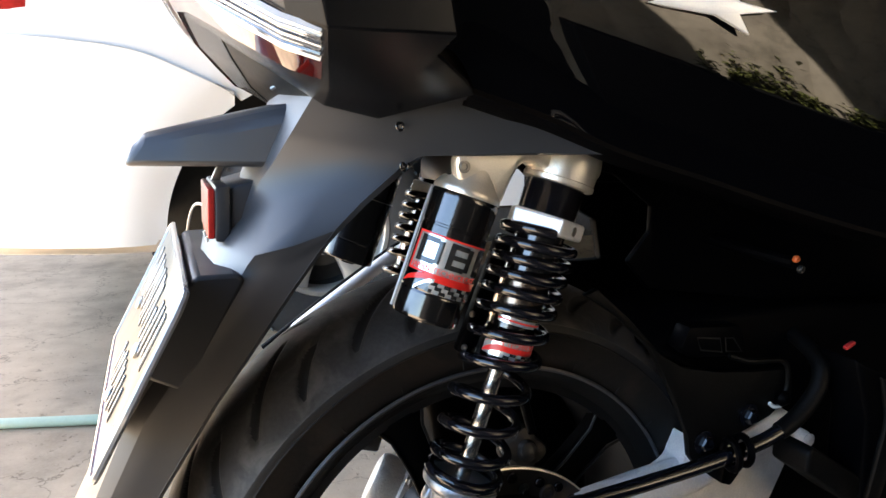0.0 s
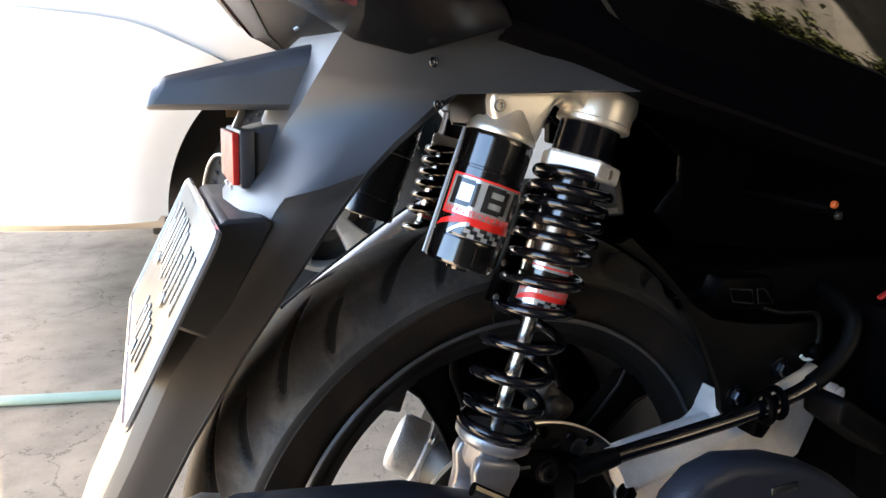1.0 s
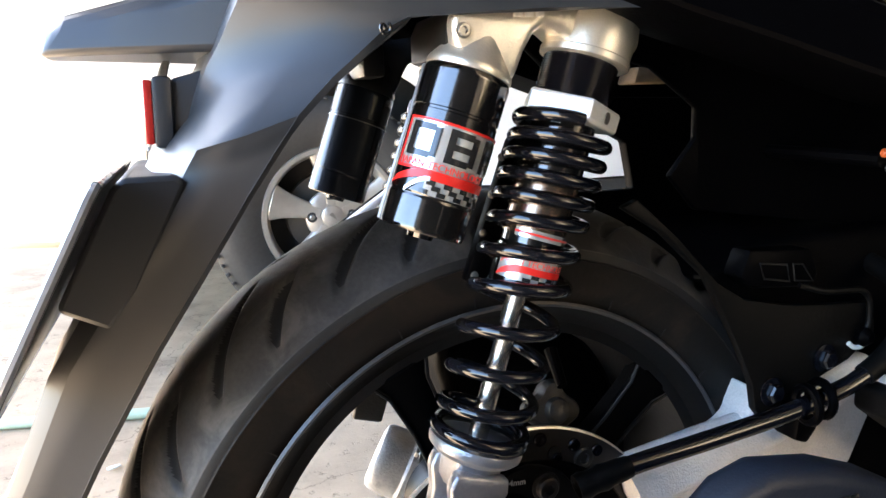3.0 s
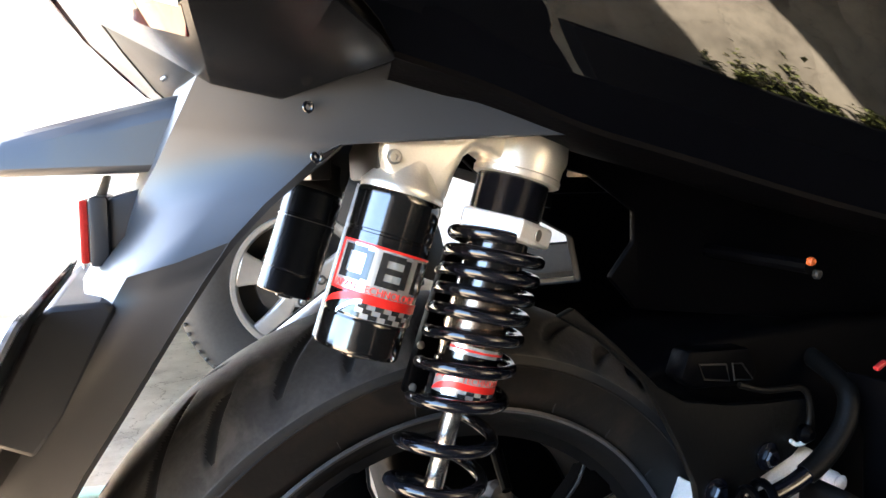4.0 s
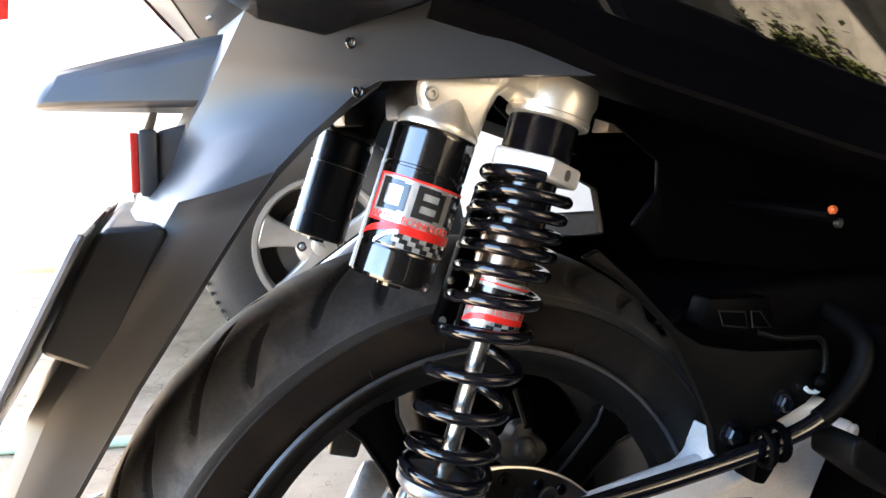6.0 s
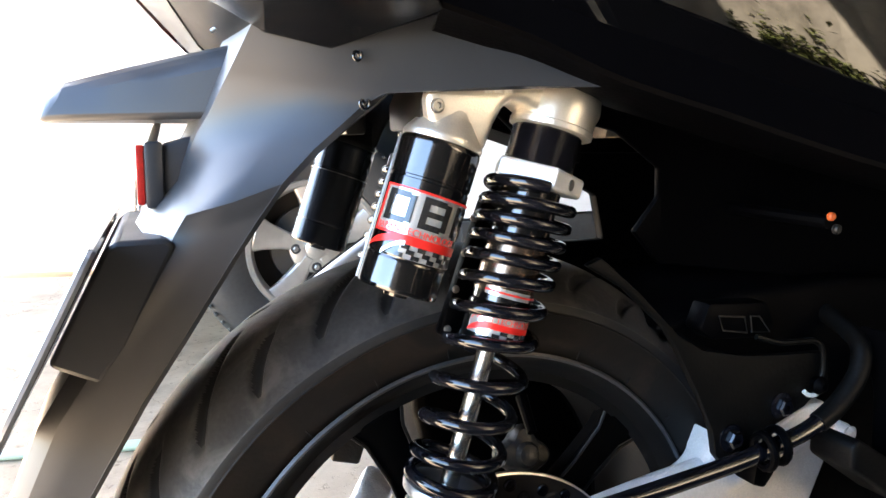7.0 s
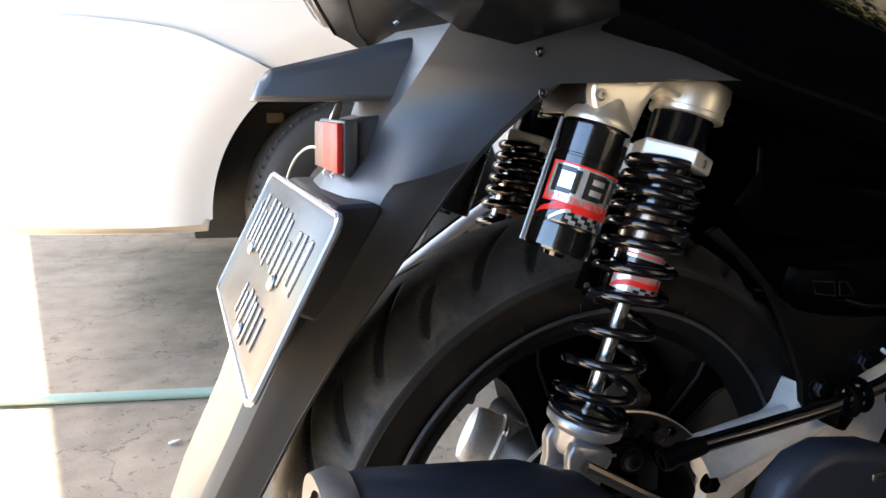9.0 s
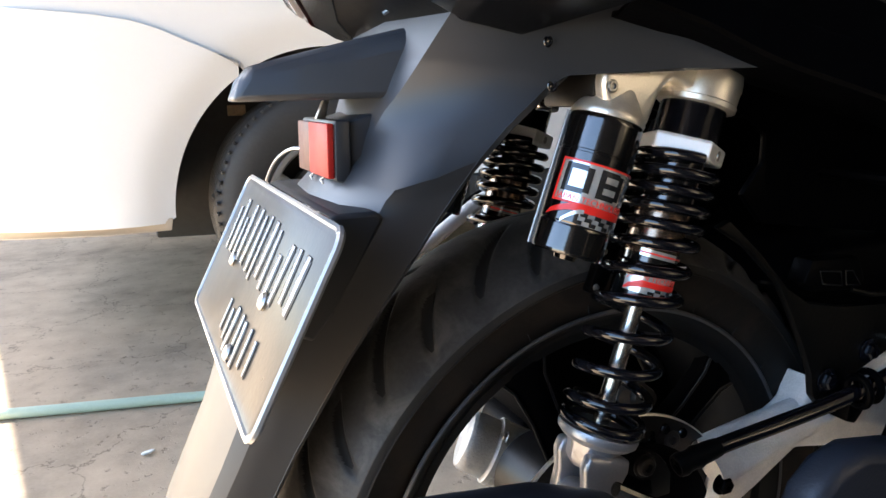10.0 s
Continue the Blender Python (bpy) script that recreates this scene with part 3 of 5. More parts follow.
for k in range(12):
    a = radians(15 + 30 * k)
    r = 0.083 + 0.006 * (k % 2)
    # hole drawn as a black disc, its inner shade in the colour
    part("vent_hole", moved(lathe([(0.0045, 0), (0.0045, 0.0008), (0.003, 0.0008)], 14), along((r * math.cos(a), -0.0695, r * math.sin(a)), (r * math.cos(a), -0.2, r * math.sin(a)))), STICKER_BLACK, wheel)
for k in range(5):
    a = radians(82 + 72 * k)
    part("disc_bolt", hex_bolt((0.066 * math.cos(a), -0.0732, 0.066 * math.sin(a)), (0, -1, 0), 0.0046, 0.004), DISC_STEEL, wheel)
bm = lathe([(0.010, -0.012), (0.017, -0.008), (0.018, 0.0), (0.015, 0.005), (0.009, 0.007), (0.007, 0.011), (0.003, 0.013)], 48)
for v in bm.verts:          # four lobes round a domed middle
    r = math.hypot(v.co.x, v.co.y)
    if r > 0.012:
        k = 1 + 0.16 * math.cos(4 * math.atan2(v.co.y, v.co.x) + 0.6)
        v.co.x, v.co.y = v.co.x * k, v.co.y * k
part("hub_casting", moved(bm, Matrix.Translation((0.047, -0.022, 0.083)) @ Matrix.Rotation(radians(70), 4, "X")), SHADED_CAST, wheel, "small grey hub casting")


# shock absorbers --------------------------------------------------
def curved_patch(r, a0, a1, z0, z1, n=14, skew=0.0):
    """Thin strip lying on a cylinder of radius r, angles in degrees from the -y side, towards +x."""
    rows = []
    for z, s in ((z0, 0.0), (z1, skew)):
        rows.append([(r * math.sin(radians(a0 + s + (a1 - a0) * i / n)), -r * math.cos(radians(a0 + s + (a1 - a0) * i / n)), z) for i in range(n + 1)])
    return loft(rows, thick=-0.0003)


def curved_text(body, r, a_start, z, size, thick=0.0002):
    """Words wrapped round a cylinder, starting at an angle."""
    cu = bpy.data.curves.new("words", "FONT")
    cu.body, cu.size, cu.extrude = body, size, thick
    ob = bpy.data.objects.new("words", cu)
    scene.collection.objects.link(ob)
    bpy.context.view_layer.update()
    me = bpy.data.meshes.new_from_object(ob.evaluated_get(bpy.context.evaluated_depsgraph_get()))
    bm = bmesh.new()
    bm.from_mesh(me)
    bpy.data.objects.remove(ob)
    bpy.data.curves.remove(cu)
    bpy.data.meshes.remove(me)
    for v in bm.verts:
        x, y, h = v.co
        a = radians(a_start) + x / r
        v.co = ((r + h) * math.sin(a), -(r + h) * math.cos(a), z + y)
    return bm


AXIS_A, AXIS_B = Vector((-0.0375, 0, 0.395)), Vector((0.0175, 0, 0.563))     # spring seat and top collar, in the shock's plane
LEAN_ANGLE = math.atan2(AXIS_B.x - AXIS_A.x, AXIS_B.z - AXIS_A.z)
TILT_M = Matrix.Rotation(LEAN_ANGLE, 4, "Y")
SPRING_L = (AXIS_B - AXIS_A).length - 0.006
COILS = [-0.006, 0.0, 0.098, 0.225, 0.357, 0.494, 0.60, 0.70, 0.766, 0.829, 0.890, 0.950, 1.01]     # heights of successive turns from below


def shock_absorber(y, label):
    s = new("shock_absorber")
    s.parent = scooter
    s.matrix_world = Matrix.Translation((AXIS_A.x, y, AXIS_A.z)) @ TILT_M
    tagged(s, label)
    L = SPRING_L
    pts = []
    for i in range(len(COILS) - 1):
        for k in range(44):
            t = k / 44
            h = COILS[i] + (COILS[i + 1] - COILS[i]) * t
            a = -math.pi / 2 + 2 * math.pi * t
            pts.append((0.0232 * math.cos(a), 0.0232 * math.sin(a), 0.004 + h * (L - 0.008)))
    part("spring", tube(pts, 0.0034, 14), SPRING_BLACK, s, "glossy black coil spring with tight upper coils")
    part("damper_rod", lathe([(0.0052, -0.01), (0.0052, L * 0.6)], 24), ROD, s, "chrome damper rod")
    part("rubber_stop", lathe([(0.006, L * 0.455), (0.011, L * 0.46), (0.0125, L * 0.475), (0.011, L * 0.49)], 30), DUSTY_BLACK, s)
    part("damper_body", lathe([(0.0150, L * 0.47), (0.0172, L * 0.475), (0.0172, L * 0.60), (0.0160, L * 0.61), (0.0160, L * 1.0)], 40), GUN_BLACK, s, "polished dark damper body")
    # copper reflection on the black damper, painted as a band
    part("bronze_band", lathe([(0.0163, L * 0.635), (0.0163, L * 0.80)], 40, cap=False), BRONZE_SHEEN, s)
    # seat and fork: bright alloy near, shade-coloured alloy on the far side
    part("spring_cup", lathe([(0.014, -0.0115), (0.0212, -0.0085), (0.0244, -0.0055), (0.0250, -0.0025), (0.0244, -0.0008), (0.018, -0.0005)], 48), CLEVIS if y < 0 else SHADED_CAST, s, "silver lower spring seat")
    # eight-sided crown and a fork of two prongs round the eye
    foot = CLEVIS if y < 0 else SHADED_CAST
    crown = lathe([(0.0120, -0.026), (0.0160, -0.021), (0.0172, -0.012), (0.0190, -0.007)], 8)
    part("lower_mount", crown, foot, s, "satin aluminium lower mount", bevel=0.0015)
    prong = [(-0.0150, -0.0130), (0.0150, -0.0130), (0.0165, -0.0210), (0.0140, -0.0300), (0.0135, -0.060), (-0.0100, -0.060), (-0.0120, -0.0340), (-0.0165, -0.0220)]
    for y0, y1 in ((-0.0185, -0.0100), (0.0090, 0.0180)):
        part("fork_prong", prism(prong, y0, y1, 0.0024, 2), foot, s, bevel=0.0008)
    part("fork_eye", moved(lathe([(0.004, -0.011), (0.0105, -0.010), (0.0115, -0.007), (0.0115, 0.007), (0.004, 0.009)], 32), Matrix.Translation((-0.001, 0, -0.048)) @ Matrix.Rotation(radians(90), 4, "X")), foot, s)
    # locking collar: two stacked rings with spanner holes
    part("preload_collar", moved(lathe([(0.018, L - 0.0035), (0.0252, L - 0.003), (0.0264, L - 0.0018), (0.0264, L + 0.0068), (0.0252, L + 0.008), (0.018, L + 0.008)], 5), Matrix.Rotation(radians(-24), 4, "Z")), WHITE_ALU, s, "bright machined spring collar", bevel=0.001)
    for a in (34,):
        ca, sa = math.sin(radians(a)), -math.cos(radians(a))
        part("spanner_hole", moved(lathe([(0.0030, 0), (0.0030, 0.0006), (0.0016, 0.0006)], 18), along((0.0213 * ca, 0.0213 * sa, L + 0.0025), (ca, sa, L + 0.0025))), STEEL, s)
    thread = []
    z = L + 0.006
    while z < L + 0.044:
        thread += [(0.0182, z), (0.0190, z + 0.0006), (0.0182, z + 0.0012)]
        z += 0.0012
    part("threaded_body", lathe(thread, 40), SPRING_BLACK, s, "black threaded damper top")
    # printed labels on the damper
    part("label_strip", curved_patch(0.0166, -62, 62, L * 0.63, L * 0.655), STICKER_SILVER, s)
    part("label_strip", curved_patch(0.0169, -62, 62, L * 0.640, L * 0.646), STICKER_RED, s)
    part("label_base", curved_patch(0.0176, -75, 50, L * 0.505, L * 0.590), STICKER_SILVER, s, "silver damper sticker with red print")
    sweep = []
    for i in range(17):
        u = i / 16
        a = radians(-75 + 125 * u)
        lo, hi = 0.507 + 0.022 * min(1, u * 3) ** 0.8, 0.513 + 0.036 * min(1, (u * 4) ** 0.6)
        sweep.append([(0.0180 * math.sin(a), -0.0180 * math.cos(a), L * q) for q in (lo, hi)])
    part("label_red", loft(sweep, thick=-0.0002), STICKER_RED, s)
    part("label_border", curved_patch(0.0180, -75, 50, L * 0.585, L * 0.590, skew=0), STICKER_RED, s)
    for k in range(6):
        for q in range(2):
            if (k + q) % 2 == 0:
                part("label_square", curved_patch(0.0181, -28 + 13 * k, -15 + 13 * k, L * (0.506 + 0.011 * q), L * (0.517 + 0.011 * q), 2), STICKER_BLACK, s)
    part("label_words", curved_text("JAPAN TECHNOLOGY", 0.0178, -72, L * 0.551, 0.0044), STICKER_RED, s)
    for k in range(2):
        part("label_bar", curved_patch(0.0180, -60 + 38 * k, -30 + 38 * k, L * 0.573, L * 0.584, 6), STICKER_BLACK, s)
    return s


near = shock_absorber(-0.0925, "black aftermarket shock absorber with gas reservoir and stickers")
far = shock_absorber(0.0925, "black far-side shock absorber with gas reservoir")

RES_R, RES_L = 0.0208, 0.0760


def reservoir_parts(s, y, labelled):
    top, bot = Vector((-0.0375, y, 0.578)), Vector((-0.0635, y, 0.507))
    ang = math.atan2(top.x - bot.x, top.z - bot.z)
    local = (Matrix.Translation((AXIS_A.x, y, AXIS_A.z)) @ TILT_M).inverted() @ Matrix.Translation(bot) @ Matrix.Rotation(ang, 4, "Y")

    turn = Matrix.Rotation(radians(-20), 4, "Z")

    def rp(name, bm, mat, label="", **kw):
        return part(name, moved(bm, local @ turn), mat, s, label, **kw)
    R, L = RES_R, RES_L
    rp("reservoir", lathe([(R * 0.80, -0.001), (R * 0.960, -0.0012), (R * 0.988, -0.0006), (R, 0.0006), (R, 0.0011), (R, 0.0140), (R, 0.0145), (R * 0.985, 0.0150), (R * 0.985, 0.0158), (R, 0.0163),
                           (R, 0.0168), (R, L * 0.708), (R, L * 0.715), (R * 0.975, L * 0.72), (R * 0.975, L * 0.735), (R, L * 0.74), (R, L * 0.748), (R, L * 0.96), (R, L * 0.97), (R * 0.96, L)], 64), RES_BLACK if labelled else BLUE_BLACK, "polished black gas reservoir cylinder")
    rp("end_cap", lathe([(R * 0.2, -0.004), (R * 0.3, -0.004), (R * 0.33, -0.001), (R * 0.8, -0.0006)], 40), RES_BLACK if labelled else BLUE_BLACK)
    # the far cap is coloured dark for its shade
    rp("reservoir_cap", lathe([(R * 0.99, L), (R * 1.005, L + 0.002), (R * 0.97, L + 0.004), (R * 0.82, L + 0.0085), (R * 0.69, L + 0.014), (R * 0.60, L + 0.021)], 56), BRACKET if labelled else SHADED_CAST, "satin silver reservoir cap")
    if not labelled:
        rp("ring_mark", curved_patch(R + 0.0002, -180, 180, L * 0.70, L * 0.706, 40), STEEL)
        return
    z0, z1 = L * 0.205, L * 0.655
    rp("sticker_base", curved_patch(R + 0.0002, -62, 95, z0 + 0.0115, z1), STICKER_SILVER, "silver sticker with a racing mark")
    for a0, a1, b0, b1 in ((-62, 95, z1 - 0.0011, z1), (-62, -59, z0 + 0.0115, z1), (-62, 95, z0 + 0.0105, z0 + 0.0118)):
        rp("sticker_border", curved_patch(R + 0.0006, a0, a1, b0, b1), STICKER_RED)
    # two blocky marks, drawn as plain shapes
    for a0, a1 in ((-52, -10), (0, 40), (50, 86)):
        zc0, zc1 = z0 + 0.0165, z1 - 0.0022
        w = 9.0
        rp("logo_bar", curved_patch(R + 0.0006, a0, a0 + w, zc0, zc1, 4), STICKER_BLACK)
        rp("logo_bar", curved_patch(R + 0.0006, a1 - w, a1, zc0 + 0.001, zc1 - 0.001, 4), STICKER_BLACK)
        rp("logo_bar", curved_patch(R + 0.0006, a0 + w, a1 - w, zc1 - 0.0030, zc1, 6), STICKER_BLACK)
        rp("logo_bar", curved_patch(R + 0.0006, a0 + w, a1 - w, zc0, zc0 + 0.0030, 6), STICKER_BLACK)
        if a0 > -20:
            rp("logo_bar", curved_patch(R + 0.0006, a0 + w, a1 - w, (zc0 + zc1) / 2 - 0.0014, (zc0 + zc1) / 2 + 0.0014, 6), STICKER_BLACK)
    rp("sticker_words", curved_text("JAPAN TECHNOLOGY", R + 0.0006, -56, z0 + 0.0122, 0.0046), STICKER_RED)
    # red swoosh over a chequered strip
    rows = []
    for i in range(25):
        u = i / 24
        a = -66 + 160 * u
        lo = z0 + 0.0022 + 0.0052 * min(1, u * 4.0) ** 0.8
        hi = z0 + 0.0030 + 0.0075 * min(1, (u * 4.5) ** 0.55)
        rows.append([((R + 0.0006) * math.sin(radians(a)), -(R + 0.0006) * math.cos(radians(a)), z) for z in (lo, hi)])
    rp("red_swoosh", loft(rows, thick=-0.0002), STICKER_RED)
    arc = []
    for i in range(9):
        a = -38 + 30 * i / 8
        zz = z0 + 0.0008 + 0.0070 * math.sin(math.pi / 2 * i / 8)
        arc.append([((R + 0.0009) * math.sin(radians(a)), -(R + 0.0009) * math.cos(radians(a)), zz + d) for d in (-0.0011, 0.0011)])
    rp("white_arc", loft(arc, thick=-0.0002), STICKER_SILVER)
    rp("check_base", curved_patch(R + 0.0002, -14, 92, z0 + 0.0006, z0 + 0.0085), STICKER_SILVER)
    for k in range(9):
        for j in range(3):
            if (k + j) % 2 == 0:
                a = -18 + 11 * k + 3 * j
                rp("check_square", curved_patch(R + 0.0006, a, a + 11, z0 + 0.0008 + 0.0022 * j, z0 + 0.0030 + 0.0022 * j, 3), STICKER_BLACK)
    # thin bright line standing along the cylinder's rear
    rp("edge_bead", tube([((R + 0.0008) * math.sin(radians(-100)), -(R + 0.0008) * math.cos(radians(-100)), z) for z in (-0.0005, L * 0.5, L)], 0.0009, 8), CLEVIS, "thin bright line along the cylinder")


reservoir_parts(near, -0.0945, True)
reservoir_parts(far, 0.0945, False)


def shock_head(s, y, metal, mark):
    """Cast alloy head: ear with bolt, arm, neck to the reservoir and cap over the threaded top."""
    inv = (Matrix.Translation((AXIS_A.x, y, AXIS_A.z)) @ TILT_M).inverted()
    arm = [(-0.050, 0.602), (-0.046, 0.609), (-0.038, 0.612), (0.0, 0.616), (0.036, 0.6175), (0.047, 0.6145), (0.0515, 0.604), (0.0500, 0.590), (0.043, 0.582),
           (0.012, 0.592), (0.004, 0.598), (-0.003, 0.600), (-0.009, 0.596), (-0.014, 0.588), (-0.020, 0.574), (-0.031, 0.577), (-0.045, 0.584), (-0.049, 0.592)]
    bm = prism(arm, y - 0.0135, y + 0.0135, 0.0035, 3)
    side = -1 if y < 0 else 1
    for v in bm.verts:          # the ear is a thin plate
        if v.co.x < -0.026 and (v.co.y - y) * side < 0.004:
            v.co.y = y + side * (0.0055 + 0.3 * max(0.0, (v.co.y - y) * side))
    join(bm, moved(lathe([(0.0210, -0.0070), (0.0226, -0.0062), (0.0228, -0.0035), (0.0222, -0.0028), (0.0226, 0.010), (0.0212, 0.017), (0.016, 0.0205), (0.010, 0.0215)], 48), Matrix.Translation((0.0275, y, 0.590)) @ TILT_M))
    part("cast_head", moved(bm, inv), metal, s, "satin champagne cast alloy shock head", sharp=40)
    # added dark block: the dark reflection on the ear's end put into colour
    ear_end = [(-0.0505, 0.586), (-0.0505, 0.600), (-0.047, 0.6075), (-0.040, 0.610), (-0.036, 0.606), (-0.036, 0.586)]
    part("mount_bush", moved(prism(ear_end, min(y + side * 0.0055, y - side * 0.045), max(y + side * 0.0055, y - side * 0.045), 0.002), inv), DISC_STEEL, s, "dark block for the shaded end face of the ear")
    ear = Vector((-0.0450, y + side * 0.0135, 0.597))
    part("ear_bolt", moved(moved(lathe([(0.0036, 0), (0.0036, 0.0010), (0.0028, 0.0012), (0.0026, 0.0022), (0.0016, 0.0022), (0.0015, 0.0008)], 24), along(ear, ear + Vector((0, side, 0)))), inv), STEEL, s)
    for k in range(3):
        x = -0.0175 + 0.0056 * k
        part("cast_mark", moved(block((0.0044, 0.0006, 0.0026), (x, y + side * 0.01365, 0.6045)), inv), mark, s)


shock_head(near, -0.0945, BRACKET, CAST)
# same head as the near one, shade painted into its alloy
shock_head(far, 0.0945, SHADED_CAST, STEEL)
BRACKET_EDGE = [(-0.0300, 0.3500), (-0.0211, 0.3566), (-0.0094, 0.3612), (0.0020, 0.3622), (0.0098, 0.3604), (0.0190, 0.3560), (0.0248, 0.3515), (0.0310, 0.3440), (0.0351, 0.3360), (0.0351, 0.3200), (-0.0300, 0.3200)]
caliper = part("caliper_bracket", prism(BRACKET_EDGE, -0.0775, -0.0725, 0.0012), RIM_BLACK, scooter, "satin black caliper bracket over the brake disc")
# recess drawn as a black plate in place of shade
part("bracket_recess", prism([(-0.0150, 0.3500), (-0.0060, 0.3475), (0.0020, 0.3425), (0.0085, 0.3375), (0.0170, 0.3355), (0.0190, 0.3250), (-0.0200, 0.3250)], -0.0781, -0.0770, 0.0004), BLACK_PLASTIC, caliper)
part("bracket_bolt", moved(lathe([(0.0088, 0), (0.0088, 0.0012), (0.0070, 0.0016), (0.0066, 0.0042), (0.0056, 0.0050), (0.0032, 0.0050), (0.0030, 0.0022), (0.0008, 0.0020)], 32), along((0.0111, -0.0775, 0.3484), (0.0111, -0.2, 0.3484))), DISC_STEEL, caliper, "dark socket-head bolt")
part("bracket_words", moved(curved_text("H   4mm", 10.0, 0, 0.0, 0.0052), Matrix.Translation((-0.0205, 10 - 0.0778, 0.3545)) @ Matrix.Rotation(radians(5), 4, "Y")), GREY_PAINT, caliper, "stamped thickness mark")
for x, z, r in ((0.0117, 0.3737, 0.0042), (0.0344, 0.3658, 0.0040), (0.0410, 0.3562, 0.0066), (0.0230, 0.3600, 0.0032), (0.0501, 0.3592, 0.0038), (-0.0080, 0.3760, 0.0036)):
    part("disc_button", moved(lathe([(r, 0), (r, 0.0012), (r * 0.85, 0.0020), (r * 0.5, 0.0020), (r * 0.4, 0.0006)], 20), along((x, -0.0697, z), (x, -0.2, z))), SPRING_BLACK if r < 0.006 else SHADED_CAST, scooter)

def knurled(r, h, teeth=40):
    bm = lathe([(r * 0.55, 0), (r * 0.92, 0), (r, h * 0.12), (r, h * 0.88), (r * 0.92, h), (r * 0.55, h)], teeth * 2)
    for v in bm.verts:
        d = math.hypot(v.co.x, v.co.y)
        if d > r * 0.97 and round(math.atan2(v.co.y, v.co.x) / (math.pi / teeth)) % 2:
            v.co.x, v.co.y = v.co.x * 0.94, v.co.y * 0.94
    return bm


part("adjuster_knob", moved(knurled(0.0095, 0.010), along((-0.031, -0.010, 0.5925), (-0.021, -0.014, 0.5905))), CHROME, scooter, "bright knurled adjuster knob", sharp=20)

# rear fender: sheet with ridge, bulged upper flank, crease and long flap -----------------
FLANK = [
    # two points of the forward wing, front edge of the flank, ridge, middle of the rear face
    ((0.0365, -0.1335, 0.6130), (-0.012, -0.1200, 0.6365), (-0.052, -0.1040, 0.648), (-0.122, -0.0870, 0.645), (-0.126, 0, 0.650)),
    ((0.0360, -0.1337, 0.6090), (-0.010, -0.1220, 0.6230), (-0.050, -0.1060, 0.630), (-0.127, -0.0830, 0.634), (-0.131, 0, 0.640)),
    ((0.0325, -0.1330, 0.6045), (-0.012, -0.1215, 0.6052), (-0.066, -0.1020, 0.6045), (-0.1365, -0.070, 0.615), (-0.141, 0, 0.620)),
    ((-0.0670, -0.1012, 0.6035), (-0.0685, -0.1010, 0.6030), (-0.0705, -0.1000, 0.6024), (-0.1395, -0.066, 0.609), (-0.144, 0, 0.614)),
    ((-0.0795, -0.0985, 0.5978), (-0.0798, -0.0983, 0.5975), (-0.080, -0.098, 0.597), (-0.1455, -0.057, 0.597), (-0.150, 0, 0.601)),
    ((-0.0914, -0.0975, 0.5876), (-0.0917, -0.0973, 0.5873), (-0.092, -0.097, 0.587), (-0.1515, -0.048, 0.587), (-0.155, 0, 0.590)),
    ((-0.1034, -0.0970, 0.5776), (-0.1037, -0.0968, 0.5773), (-0.104, -0.0965, 0.577), (-0.157, -0.041, 0.575), (-0.162, 0, 0.578)),
]
FEND = []
for g, h, e, r, c in FLANK:
    g, h, e, r, c = Vector(g), Vector(h), Vector(e), Vector(r), Vector(c)
    k = max(0, (0.60 - r.z) / 0.03)          # the flank swells outwards towards its crease
    FEND.append([g, h, e, e.lerp(r, 0.38) + Vector((0, -0.004 - 0.006 * k, 0)), e.lerp(r, 0.74) + Vector((-0.001, -0.002 - 0.010 * k, 0)), r, c])
FEND += [
    [(-0.119, -0.0960, 0.562), (-0.141, -0.0935, 0.5545), (-0.161, -0.086, 0.549), (-0.162, -0.035, 0.563), (-0.168, 0, 0.565)],
    [(-0.124, -0.0938, 0.5545), (-0.146, -0.0900, 0.547), (-0.1645, -0.081, 0.543), (-0.172, -0.040, 0.551), (-0.178, 0, 0.551)],
    [(-0.130, -0.0915, 0.546), (-0.150, -0.0876, 0.540), (-0.168, -0.080, 0.537), (-0.180, -0.050, 0.540), (-0.186, 0, 0.537)],
    [(-0.142, -0.0872, 0.528), (-0.158, -0.0848, 0.524), (-0.174, -0.0805, 0.523), (-0.188, -0.064, 0.521), (-0.193, 0, 0.520)],
    [(-0.166, -0.078, 0.490), (-0.184, -0.0765, 0.487), (-0.201, -0.0725, 0.485), (-0.2125, -0.062, 0.482), (-0.2155, 0, 0.481)],
    [(-0.187, -0.071, 0.458), (-0.206, -0.0695, 0.455), (-0.2235, -0.066, 0.452), (-0.2335, -0.057, 0.449), (-0.2365, 0, 0.448)],
    [(-0.218, -0.064, 0.406), (-0.234, -0.063, 0.404), (-0.2465, -0.0605, 0.402), (-0.2545, -0.052, 0.400), (-0.257, 0, 0.399)],
    [(-0.247, -0.060, 0.352), (-0.262, -0.059, 0.350), (-0.274, -0.056, 0.348), (-0.2815, -0.048, 0.346), (-0.284, 0, 0.345)],
    [(-0.272, -0.056, 0.300), (-0.285, -0.055, 0.298), (-0.296, -0.052, 0.296), (-0.302, -0.044, 0.294), (-0.305, 0, 0.293)],
]
